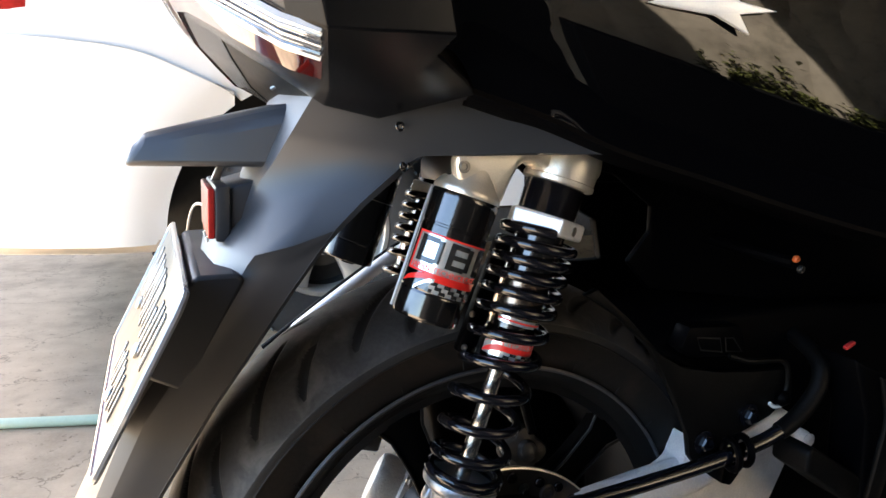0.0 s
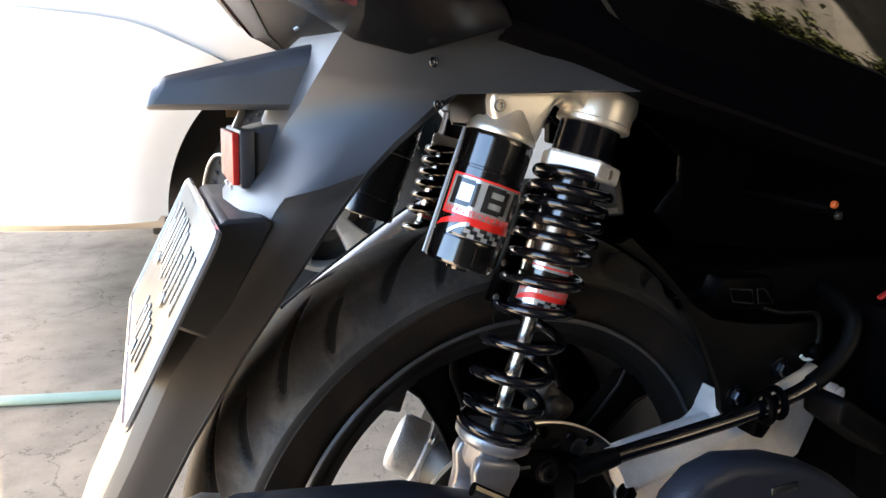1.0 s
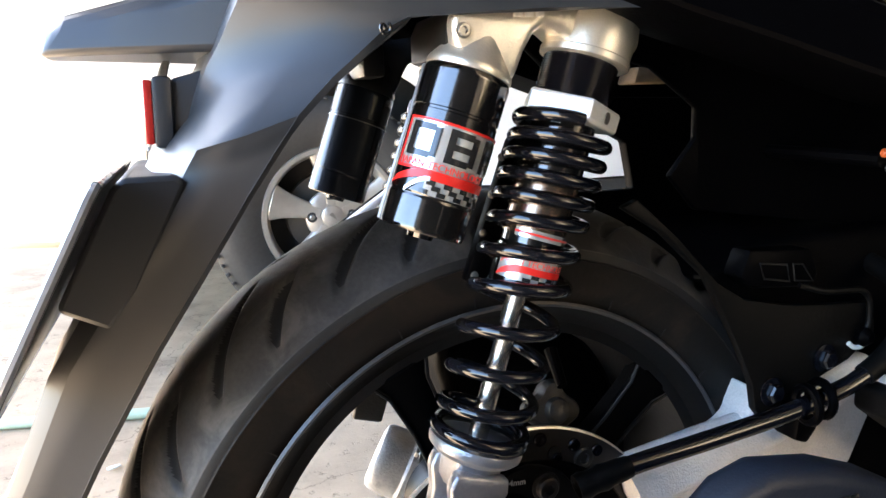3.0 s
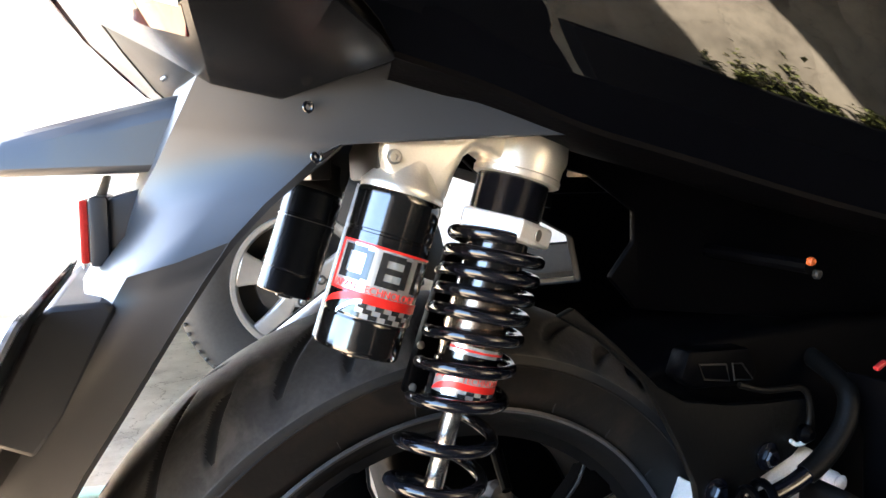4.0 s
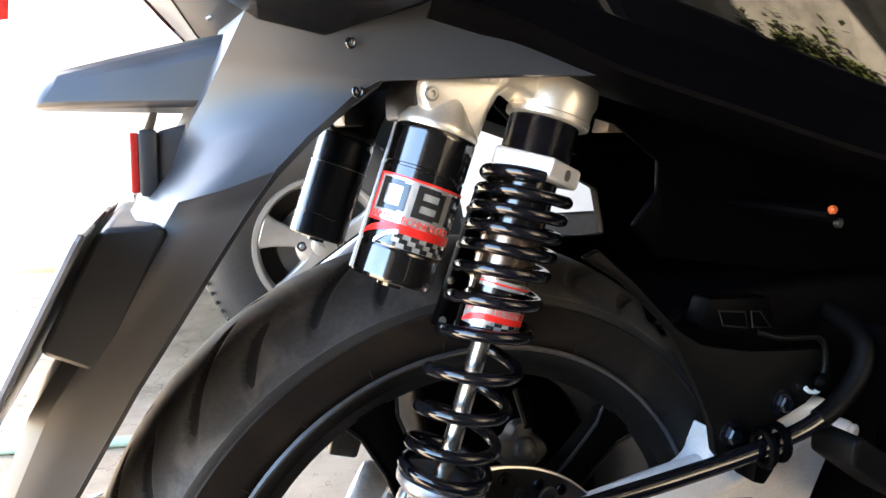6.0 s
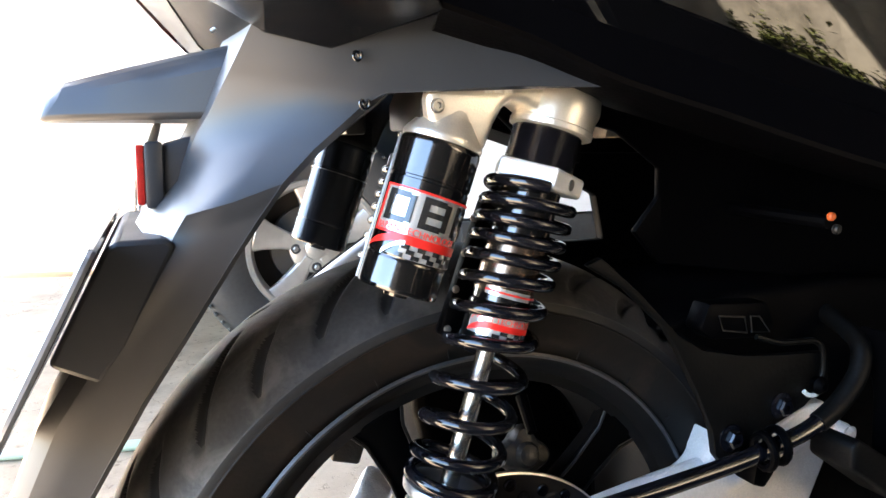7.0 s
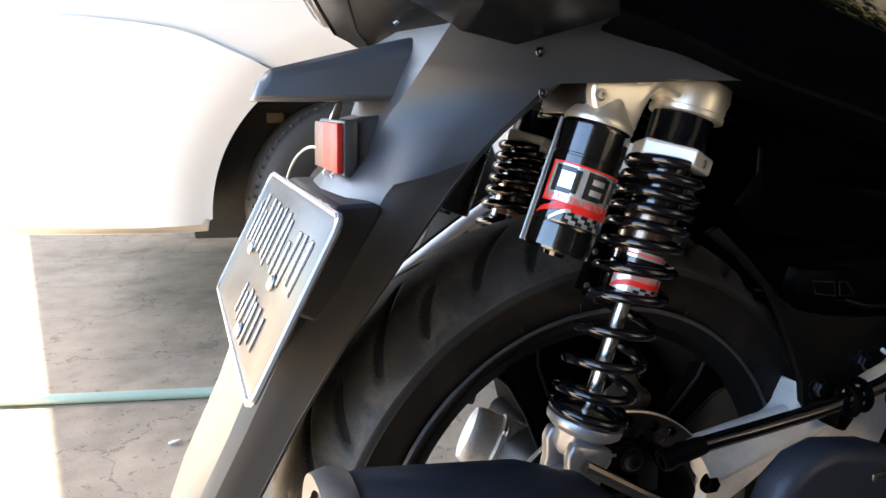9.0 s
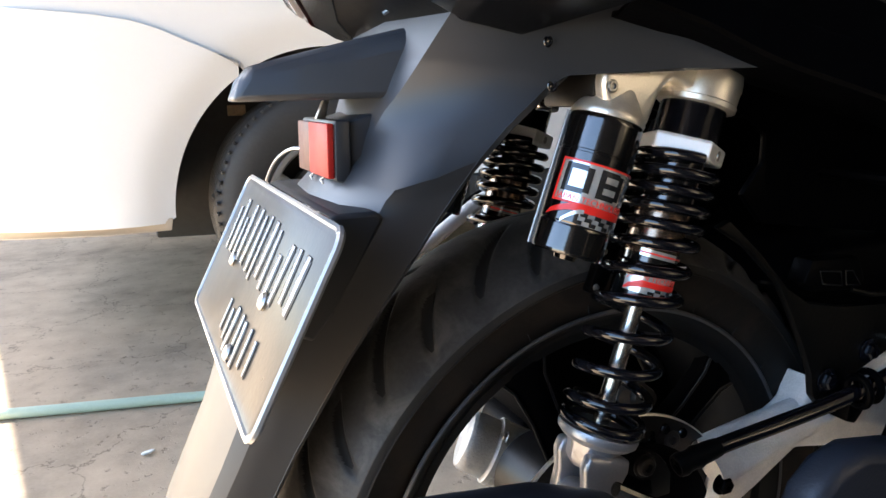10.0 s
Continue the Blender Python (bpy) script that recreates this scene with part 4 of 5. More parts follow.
for row in FEND[len(FLANK):]:        # the flap has no wing: its front edge is doubled into a narrow hem
    e, mid = Vector(row[0]), Vector(row[-1])
    if e.z < 0.53:          # rounded cross-section
        for k, t in ((1, 0.30), (2, 0.55), (3, 0.80)):
            p, a = Vector(row[k]), t * math.pi / 2
            row[k] = p.lerp(Vector((e.x + (mid.x - e.x) * math.sin(a), e.y * math.cos(a) ** 0.9, p.z)), 0.08 if e.z < 0.44 else 0.0)
    row[:0] = [e + Vector((0.0006, -0.0004, 0.0006)), e + Vector((0.0003, -0.0002, 0.0003))]
part("rear_fender", loft([both(r) for r in FEND], thick=0.003), FENDER_PLASTIC, scooter, "matte dark grey plastic rear fender with long flap and side wings", sharp=58, bevel=0.0035)
for at, lean in (((-0.0830, -0.1010, 0.6195), 0.2), ((-0.0815, -0.1015, 0.5975), 0.9)):       # twisted wire ends
    loop = [Vector(at) + Vector((0.0016 * math.cos(a) + 0.0003 * a * lean, -0.0012 - 0.0003 * a, 0.0021 * math.sin(a))) for a in [0.6 * k for k in range(14)]]
    part("push_clip", tube(loop, 0.0008, 8), SPRING_BLACK, scooter, "small black twisted wire end")

# hood that sticks out of the fender, towards the rear
hood_rows = []
for t in range(7):
    u = t / 6
    x = -0.122 - 0.094 * u
    ztop = 0.634 - 0.021 * u ** 1.1
    zbot = 0.594
    w = 0.050 - 0.036 * u
    x_low = x - 0.011 * u
    hood_rows.append([(x_low, -w, zbot), (x - 0.003 * u, -w * 0.97, ztop - 0.008), (x, -w * 0.75, ztop), (x, w * 0.75, ztop), (x - 0.003 * u, w * 0.97, ztop - 0.008), (x_low, w, zbot)])
part("fender_hood", loft(hood_rows, closed=True, cap=True), GREY_PLASTIC, scooter, "matte grey hood sticking out over the reflector", sharp=25, bevel=0.0035)

# red reflector on its black base, over the plate
refl = new("rear_reflector")
refl.parent = scooter
refl.matrix_world = Matrix.Translation((-0.175, 0, 0.566)) @ Matrix.Diagonal((1, 0.82, 0.92, 1)) @ Matrix.Rotation(radians(2), 4, "Y")
part("reflector_base", block((0.009, 0.094, 0.037), (0.002, 0, 0), 0.002), GREY_PLASTIC, refl)
part("reflector_stem", prism([(0.005, -0.017), (0.005, 0.017), (0.055, 0.034), (0.055, -0.010)], -0.043, 0.043, 0.003), GREY_PLASTIC, refl)
part("red_lens", block((0.0040, 0.052, 0.033), (-0.0045, -0.019, 0), 0.001), RED_LENS, refl, "bright red reflector lens")
part("faded_lens", block((0.0036, 0.038, 0.033), (-0.0043, 0.0245, 0), 0.001), AMBER_LENS, refl, "faded brownish red lens")
for yy in (-0.028, 0.002):
    part("drip_mark", tube([(-0.005, yy, -0.0165), (-0.0065, yy + 0.002, -0.0185), (-0.0060, yy - 0.001, -0.0205)], [0.0008, 0.0012, 0.0006], 8), CHALK, refl)
part("clip_tab", prism([(-0.002, 0.018), (0.004, 0.018), (0.007, 0.030), (0.003, 0.030)], 0.006, 0.012, 0.001), STEEL, refl)

# pale cable that loops from the reflector to the plate
part("reflector_cable", tube(spline([(-0.172, 0.018, 0.560), (-0.182, 0.040, 0.5635), (-0.185, 0.080, 0.556), (-0.187, 0.112, 0.543), (-0.189, 0.138, 0.524)], 6), 0.0011, 8), CLEVIS, scooter, "thin pale cable loop")

# plate holder and number plate
HOLD = [(-0.166, 0.5350), (-0.170, 0.5388), (-0.192, 0.5388), (-0.197, 0.5340), (-0.2245, 0.4825), (-0.2215, 0.4800), (-0.204, 0.4705), (-0.190, 0.488)]
bm = prism(HOLD, -1, 1)
for v in bm.verts:          # narrows downwards with the flap
    v.co.y *= 0.0840 - 0.15 * (0.5388 - v.co.z) - 0.06 * (-0.170 - v.co.x)
part("plate_holder", bm, FENDER_PLASTIC, scooter, "matte grey plate holder block", bevel=0.0025)
plate = new("number_plate")
plate.parent = scooter
PT, PB = Vector((-0.198, 0, 0.539)), Vector((-0.247, 0, 0.447))
PH, PW = (PT - PB).length, 0.252
plate_ang = math.atan2(PT.x - PB.x, PT.z - PB.z)
plate.matrix_world = Matrix.Translation((PT + PB) / 2) @ Matrix.Rotation(plate_ang, 4, "Y")
tagged(plate, "grey number plate with worn silvery embossed characters and clear rim")


def rounded(w, h, r, n=5):
    out = []
    for cx, cz, a0 in ((w / 2 - r, h / 2 - r, 0), (-w / 2 + r, h / 2 - r, 90), (-w / 2 + r, -h / 2 + r, 180), (w / 2 - r, -h / 2 + r, 270)):
        for i in range(n + 1):
            a = radians(a0 + 90 * i / n)
            out.append((cx + r * math.cos(a), cz + r * math.sin(a)))
    return out


def plate_sheet(w, h, r, x0, x1):
    return moved(prism(rounded(w, h, r), x0, x1, 0.0008), Matrix(((0, 1, 0, 0), (1, 0, 0, 0), (0, 0, 1, 0), (0, 0, 0, 1))))


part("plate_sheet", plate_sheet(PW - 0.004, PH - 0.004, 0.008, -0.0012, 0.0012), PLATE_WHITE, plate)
rimpts = [(-0.0004, x, z) for x, z in rounded(PW - 0.002, PH - 0.002, 0.009, 6)]
rimpts += rimpts[:2]
part("plate_rim", tube(rimpts, 0.0022, 8, cap=False), PLATE_EDGE, plate, "clear acrylic plate edge")
random.seed(4)
# characters are plain leaning bars on two lines
for row_z, tall, cells, y0, span in ((0.017, 0.042, 13, 0.108, 0.212), (-0.031, 0.028, 7, 0.022, 0.100)):
    for k in range(cells):
        yc = y0 - span * (k + 0.5) / cells + random.uniform(-0.002, 0.002)
        thin, high = span / cells * random.uniform(0.28, 0.50), tall * random.uniform(0.62, 1.0)
        m = Matrix.Translation((0, yc, row_z + random.uniform(-0.5, 0.5) * (tall - high))) @ Matrix.Rotation(radians(random.uniform(-5, 5)), 4, "X")
        part("character_bar", moved(block((0.0012, thin, high), (-0.0016, 0, 0), 0.0005), m), PLATE_INK, plate)
        # dark strip on one side paints the shade of the embossing
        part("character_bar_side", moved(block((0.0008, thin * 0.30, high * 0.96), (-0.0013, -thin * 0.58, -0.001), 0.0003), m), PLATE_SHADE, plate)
for yy, zz in ((0.055, -0.002), (-0.055, -0.002), (-0.030, -0.040)):
    part("plate_bolt", moved(lathe([(0.0050, 0), (0.0050, 0.0015), (0.0035, 0.003)], 18), along((-0.0012, yy, zz), (-1, yy, zz))), STEEL, plate)

# tail: matte grey cover, tail light -----------------------------------
TAIL = [
    # near-side rows from the front lower edge to the rear; each row from the bottom up
    [(-0.050, -0.130, 0.640), (-0.060, -0.141, 0.646), (-0.088, -0.160, 0.663), (-0.150, -0.160, 0.725)],
    [(-0.092, -0.092, 0.627), (-0.092, -0.128, 0.640), (-0.098, -0.170, 0.668), (-0.11, -0.168, 0.74)],
    [(-0.120, -0.088, 0.634), (-0.126, -0.126, 0.642), (-0.136, -0.168, 0.664), (-0.15, -0.168, 0.74)],
    [(-0.138, -0.072, 0.648), (-0.141, -0.118, 0.649), (-0.149, -0.158, 0.668), (-0.165, -0.158, 0.74)],
    [(-0.154, -0.030, 0.664), (-0.172, -0.060, 0.674), (-0.186, -0.085, 0.699), (-0.200, -0.085, 0.75)],
    [(-0.163, 0.0, 0.674), (-0.184, 0.0, 0.688), (-0.202, 0.0, 0.716), (-0.218, 0.0, 0.76)],
]
rows = TAIL + [[(x, -y, z) for x, y, z in r] for r in TAIL[-2::-1]]
part("tail_cover", loft(rows, thick=0.004), TAIL_GREY, scooter, "satin dark grey tail cover with soft facets", sharp=22, bevel=0.005)
under = [[r[0], (r[0][0] - 0.003, 0, r[0][2] + 0.001), (r[0][0], -r[0][1], r[0][2])] for r in TAIL[:5]] + [[(-0.1625, -0.002, 0.6735), (-0.163, 0, 0.674), (-0.1625, 0.002, 0.6735)]]
part("tail_underside", loft(under, thick=0.003), BLACK_PLASTIC, scooter)

tail_light = new("tail_light")
tail_light.parent = scooter
tagged(tail_light, "clear and dark red tail light wrapping round the tail")


def lens_rows(lo, hi, out):
    """Strip between heights lo and hi (0 to 1) of the lens opening, standing out by out."""
    a = [(-0.128, -0.127, 0.645), (-0.1415, -0.1195, 0.6495), (-0.157, -0.093, 0.6615), (-0.173, -0.060, 0.675), (-0.181, -0.028, 0.684), (-0.185, 0, 0.688)]
    b = [(-0.135, -0.165, 0.664), (-0.151, -0.157, 0.670), (-0.170, -0.122, 0.686), (-0.188, -0.085, 0.702), (-0.199, -0.040, 0.714), (-0.204, 0, 0.719)]
    rr = []
    for p, q in zip(a, b):
        p, q = Vector(p), Vector(q)
        nrm = Vector((-0.7, -0.55 * (1 if p.y < -0.02 else 0), -0.35)).normalized() * out
        rr.append([p.lerp(q, lo + (hi - lo) * k / 2) + nrm for k in range(3)])
    return rr + [[(x, -y, z) for x, y, z in r] for r in rr[-2::-1]]


part("red_lens", loft(lens_rows(0.04, 0.45, 0.003), thick=0.003), DARK_RED, tail_light, "dark red lens")
part("lens_divider", loft(lens_rows(0.45, 0.475, 0.0046), thick=0.003), WHITE_ALU, tail_light, "thin bright line between the lenses")
# dark back sheet paints the shade between the flutes
part("clear_lens_back", loft(lens_rows(0.47, 1.0, 0.0028), thick=0.003), LENS_DARK, tail_light)
for k in range(9):          # fine flutes along the clear lens
    lo = 0.485 + 0.056 * k
    part("clear_lens_rib", loft(lens_rows(lo, lo + (0.022, 0.040, 0.016)[k % 3], 0.0042 + 0.0009 * (k % 2)), thick=0.003), CLEAR_LENS if k % 4 else WHITE_ALU, tail_light)
part("lens_rim", loft(lens_rows(0.985, 1.01, 0.0052), thick=0.003), WHITE_ALU, tail_light, "bright upper edge of the lens")
END = [Vector(p) for p in ((-0.1305, -0.1285, 0.6475), (-0.1300, -0.1530, 0.6590), (-0.1345, -0.1580, 0.6630), (-0.1400, -0.1500, 0.6615), (-0.1400, -0.1290, 0.6515))]
part("lens_end_frame", tube(END + END[:2], 0.0012, 8, cap=False), CHROME, tail_light, "bright frame at the lens end")
mid = sum(END, Vector()) / 5
part("lens_end", loft([[p.lerp(mid, 0.12) + Vector((-0.001, -0.002, 0)) for p in END], [p.lerp(mid, 0.45) + Vector((-0.003, -0.004, 0)) for p in END]], closed=True, cap=True), CLEAR_LENS, tail_light)

# glossy black side panel (both sides) -----------------------------------
EDGE = [(-0.052, 0.132, 0.640), (-0.010, 0.1365, 0.627), (0.035, 0.143, 0.6085), (0.09, 0.1515, 0.592), (0.17, 0.164, 0.568), (0.28, 0.181, 0.540), (0.42, 0.2025, 0.51), (0.6, 0.23, 0.49)]
for sgn in (-1, 1):
    rows = []
    for h in (0, 0.008, 0.017, 0.0225, 0.0245, 0.0262, 0.0285, 0.034, 0.045, 0.06, 0.08, 0.10, 0.125, 0.15, 0.18, 0.21, 0.24, 0.27, 0.30):
        row = []
        for x, y, z in spline(EDGE, 5):
            rise = 0.30 + 0.05 * x
            v = h / 0.30
            back = 1.35 * max(0, 1 - (x + 0.052) / 0.30) * min(rise * v, 0.11) + 0.05 * v
            swell = 0.0055 * min(1.0, h / 0.0245)        # the band under the ridge turns towards the ground
            row.append((x - back, sgn * (y + swell + 0.012 * h + 0.003 * math.sin(min(1, v * 1.25) * math.pi * 0.62) - 0.030 * v * v), z + rise * v))
        rows.append(row)
    part("side_panel", loft(rows, thick=0.004), GLOSS_BLACK, scooter, "glossy black painted side panel", sharp=60)
    lip_rows = []
    for x, y, z in spline(EDGE, 5):
        lip_rows.append([(x, sgn * y, z), (x + 0.004, sgn * (y - 0.018), z - 0.006), (x + 0.012, sgn * (y - 0.05), z - 0.004)])
    part("panel_lip", loft(lip_rows, thick=0.003), BLACK_PLASTIC, scooter, sharp=60)


# emblem on the near side panel: a plain four-pointed star of bright metal
STAR = [(0.0330, 0.6845), (0.0425, 0.6827), (0.0720, 0.6795), (0.0930, 0.6700), (0.0860, 0.6803), (0.1090, 0.6827), (0.0860, 0.6870), (0.0690, 0.6995), (0.0670, 0.6890), (0.0480, 0.6890)]
bm = prism(STAR, -0.0028, 0.0, 0.0006)
for v in bm.verts:
    v.co.y += -(0.1515 + 0.155 * (v.co.x - 0.029)) - 0.0085
part("side_emblem", bm, WHITE_ALU, scooter, "bright metal star-shaped emblem")

# wire clip where the tail meets the fender
part("wire_clip", tube(spline([(-0.139, -0.018, 0.641), (-0.132, -0.022, 0.6450), (-0.1265, -0.026, 0.6452), (-0.1215, -0.031, 0.6420), (-0.1245, -0.033, 0.6385), (-0.1285, -0.031, 0.6395)], 5), 0.0012, 8), STEEL, scooter, "small bent steel wire clip")

# swing arm, guard plate, brake hose -------------------------------------
ARM = [(0.070, 0.296), (0.076, 0.318), (0.084, 0.328), (0.119, 0.343), (0.149, 0.3572), (0.1552, 0.3622), (0.1582, 0.372), (0.1608, 0.385), (0.166, 0.376), (0.172, 0.370), (0.205, 0.378), (0.238, 0.388), (0.262, 0.390),
       (0.272, 0.372), (0.268, 0.350), (0.250, 0.312), (0.225, 0.305), (0.200, 0.318), (0.151, 0.328), (0.112, 0.306), (0.092, 0.296), (0.078, 0.286)]
part("swing_arm", prism(ARM, -0.082, -0.056, 0.004, 3), CAST, scooter, "cast aluminium swing arm bracket", sharp=40)
beam = spline([(0.068, -0.077, 0.335), (0.090, -0.078, 0.3405), (0.125, -0.078, 0.3465), (0.162, -0.078, 0.3520), (0.192, -0.078, 0.3600), (0.237, -0.078, 0.3715), (0.266, -0.078, 0.3770)], 6)
n = len(beam)
part("swing_arm_beam", tube(beam, [0.019 - 0.008 * i / (n - 1) for i in range(n)], 20, flat=0.62), CAST, scooter, "rounded cast aluminium arm", sharp=50)
part("arm_bolt", hex_bolt((0.0706, -0.0885, 0.3246), (0, -1, 0), 0.0062, 0.006, 1.3), BLACK_PLASTIC, scooter)
part("swing_arm_rib", prism([(0.075, 0.322), (0.150, 0.350), (0.245, 0.376), (0.255, 0.366), (0.16, 0.343), (0.09, 0.322)], -0.087, -0.080, 0.002), CAST, scooter)
GUARD = [(0.052, 0.508), (0.078, 0.492), (0.109, 0.464), (0.118, 0.450), (0.136, 0.418), (0.149, 0.391), (0.1525, 0.373), (0.160, 0.364), (0.176, 0.366), (0.203, 0.385), (0.230, 0.394), (0.252, 0.409), (0.249, 0.431),
         (0.210, 0.434), (0.175, 0.438), (0.140, 0.446), (0.120, 0.458), (0.09, 0.488), (0.062, 0.512)]
part("guard_plate", prism(GUARD, -0.0905, -0.084, 0.0015), DUSTY_BLACK, scooter, "black plastic guard plate between wheel and engine")
for at, r in (((0.164, -0.0905, 0.384), 0.0062), ((0.207, -0.0905, 0.399), 0.0062)):
    part("guard_bolt", hex_bolt(at, (0, -1, 0), r, 0.006, 1.5), SPRING_BLACK, scooter, "black flanged bolt")
part("cable_knob", moved(lathe([(0.006, 0), (0.0065, 0.004), (0.004, 0.007), (0.0025, 0.008)], 18), along((0.237, -0.092, 0.410), (0.237, -0.2, 0.410))), BLACK_PLASTIC, scooter)
part("dusty_cable", tube(spline([(0.2375, -0.0945, 0.412), (0.2405, -0.0945, 0.420), (0.2395, -0.0940, 0.434), (0.2335, -0.0930, 0.4410), (0.2200, -0.0925, 0.4425), (0.2020, -0.0920, 0.4440), (0.185, -0.088, 0.449)], 6), 0.0021, 10), DUSTY_BLACK, scooter, "dusty thin black cable")
part("nipple", moved(lathe([(0.0065, 0), (0.0065, 0.006), (0.005, 0.009), (0.006, 0.011), (0.003, 0.013)], 18), along((0.2700, -0.085, 0.3690), (0.2720, -0.2, 0.368))), CAST, scooter)
hose_pts = spline([(0.018, -0.100, 0.3570), (0.050, -0.103, 0.3645), (0.10, -0.106, 0.3705), (0.155, -0.109, 0.3775), (0.193, -0.110, 0.3845), (0.213, -0.111, 0.3905), (0.232, -0.112, 0.4010), (0.2475, -0.112, 0.4155), (0.256, -0.110, 0.4275), (0.262, -0.104, 0.4380), (0.268, -0.088, 0.4450), (0.276, -0.062, 0.451)], 8)
part("brake_hose", tube(hose_pts, 0.0056, 16), SPRING_BLACK, scooter, "glossy black brake hose")
part("hose_sleeve", tube(hose_pts[42:], 0.0067, 14), DUSTY_BLACK, scooter, "dull black rubber sleeve on the hose")
part("hose_sleeve", tube(hose_pts[:9], [0.0072, 0.0080, 0.0070, 0.0069, 0.0078, 0.0069, 0.0068, 0.0066, 0.0060], 14), DUSTY_BLACK, scooter)
for c in (0.173, 0.184):
    z = 0.3775 + (c - 0.155) * 0.184
    part("hose_clamp", tube([Vector((c + 0.002 * math.cos(a), -0.110 + 0.0105 * math.cos(a), z + 0.0105 * math.sin(a))) for a in [2 * math.pi * k / 18 for k in range(19)]], 0.0028, 8, cap=False), BLACK_PLASTIC, scooter, "black clamp round the hose")
part("clamp_tab", prism([(0.170, 0.356), (0.180, 0.352), (0.188, 0.361), (0.187, 0.378), (0.173, 0.376)], -0.106, -0.088, 0.002), BLACK_PLASTIC, scooter)

# stay with rivets beside the tyre
for x, z in ((-0.012, 0.538), (-0.018, 0.519), (-0.0235, 0.499), (-0.029, 0.477)):
    part("guard_rivet", moved(lathe([(0.0022, 0), (0.0020, 0.0010), (0.001, 0.0015)], 14), along((x, -0.0745, z), (x, -0.2, z))), STEEL, scooter)
part("fender_stay", prism([(0.010, 0.548), (-0.006, 0.548), (-0.034, 0.474), (-0.026, 0.470), (-0.020, 0.476)], -0.0742, -0.066, 0.002), BLACK_PLASTIC, scooter, "black stay with small bright rivets")

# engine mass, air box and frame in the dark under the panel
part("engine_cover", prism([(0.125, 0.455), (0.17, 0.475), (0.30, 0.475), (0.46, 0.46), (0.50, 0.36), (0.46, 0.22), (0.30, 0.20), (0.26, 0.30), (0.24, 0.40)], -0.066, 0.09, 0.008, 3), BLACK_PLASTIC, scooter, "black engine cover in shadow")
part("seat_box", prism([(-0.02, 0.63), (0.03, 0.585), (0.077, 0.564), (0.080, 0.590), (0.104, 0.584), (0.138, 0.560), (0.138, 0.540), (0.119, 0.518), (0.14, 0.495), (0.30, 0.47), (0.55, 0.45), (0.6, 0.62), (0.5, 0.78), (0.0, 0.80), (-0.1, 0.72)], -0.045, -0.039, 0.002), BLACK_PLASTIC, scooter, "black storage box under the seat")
# added black sheet that bounds the gap behind the spring
part("air_duct", prism([(0.06, 0.498), (0.08, 0.502), (0.136, 0.500), (0.158, 0.500), (0.150, 0.536), (0.112, 0.556), (0.120, 0.570), (0.30, 0.566), (0.30, 0.42), (0.15, 0.45), (0.06, 0.486)], 0.045, 0.056, 0.002), BLACK_PLASTIC, scooter, "black sheet added to mask the gap behind the spring")
part("seat", prism([(-0.16, 0.80), (0.1, 0.84), (0.55, 0.82), (0.62, 0.87), (0.3, 0.90), (-0.1, 0.90), (-0.2, 0.85)], -0.15, 0.15, 0.03, 4), DUSTY_BLACK, scooter, "black seat")
part("hanger_bar", prism([(0.190, 0.594), (0.215, 0.592), (0.246, 0.586), (0.250, 0.581), (0.186, 0.5805)], 0.085, 0.11, 0.002), RUSTY, scooter, "rusty frame bracket")
# added black backing, keeps the white car from showing through
part("frame_shield", prism([(0.12, 0.560), (0.215, 0.540), (0.232, 0.485), (0.232, 0.45), (0.45, 0.45), (0.45, 0.64), (0.12, 0.64)], 0.115, 0.125, 0.002), BLACK_PLASTIC, scooter, "black backing sheet added to hide the car behind")
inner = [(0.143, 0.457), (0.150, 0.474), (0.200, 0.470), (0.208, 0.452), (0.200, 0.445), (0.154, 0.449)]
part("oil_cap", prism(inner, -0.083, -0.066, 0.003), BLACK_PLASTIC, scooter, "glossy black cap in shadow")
for pane in ([(0.157, 0.465), (0.179, 0.462), (0.182, 0.451), (0.161, 0.455)], [(0.184, 0.462), (0.192, 0.461), (0.202, 0.449), (0.186, 0.451)]):
    edge = [(x, -0.0834, z) for x, z in pane + pane[:2]]
    part("cap_rib", tube(edge, 0.0006, 6, cap=False), DISC_STEEL, scooter)
part("marker", moved(lathe([(0.0026, 0), (0.0026, 0.002), (0.0018, 0.003)], 14), along((0.192, -0.131, 0.532), (0.192, -0.3, 0.53))), ORANGE, scooter, "small orange marker")
part("marker_screw", moved(lathe([(0.0030, 0), (0.0030, 0.002), (0.002, 0.003)], 16), along((0.201, -0.128, 0.5235), (0.201, -0.3, 0.5235))), DISC_STEEL, scooter)
part("marker_post", tube([(0.197, -0.1275, 0.528), (0.199, -0.045, 0.530)], 0.0045, 10), BLACK_PLASTIC, scooter)

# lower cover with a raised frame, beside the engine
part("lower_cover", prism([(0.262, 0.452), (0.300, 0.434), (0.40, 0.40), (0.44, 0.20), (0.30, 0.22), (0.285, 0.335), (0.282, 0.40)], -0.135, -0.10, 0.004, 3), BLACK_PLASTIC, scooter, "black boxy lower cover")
part("cover_frame", prism([(0.286, 0.436), (0.312, 0.424), (0.318, 0.40), (0.300, 0.33), (0.286, 0.335), (0.298, 0.40)], -0.1395, -0.134, 0.002), DUSTY_BLACK, scooter, "dark grey raised frame")
part("cover_step", prism([(0.226, 0.382), (0.232, 0.386), (0.286, 0.352), (0.288, 0.336), (0.278, 0.330), (0.226, 0.366)], -0.132, -0.098, 0.003, 3), DUSTY_BLACK, scooter, "dark bracket edge")
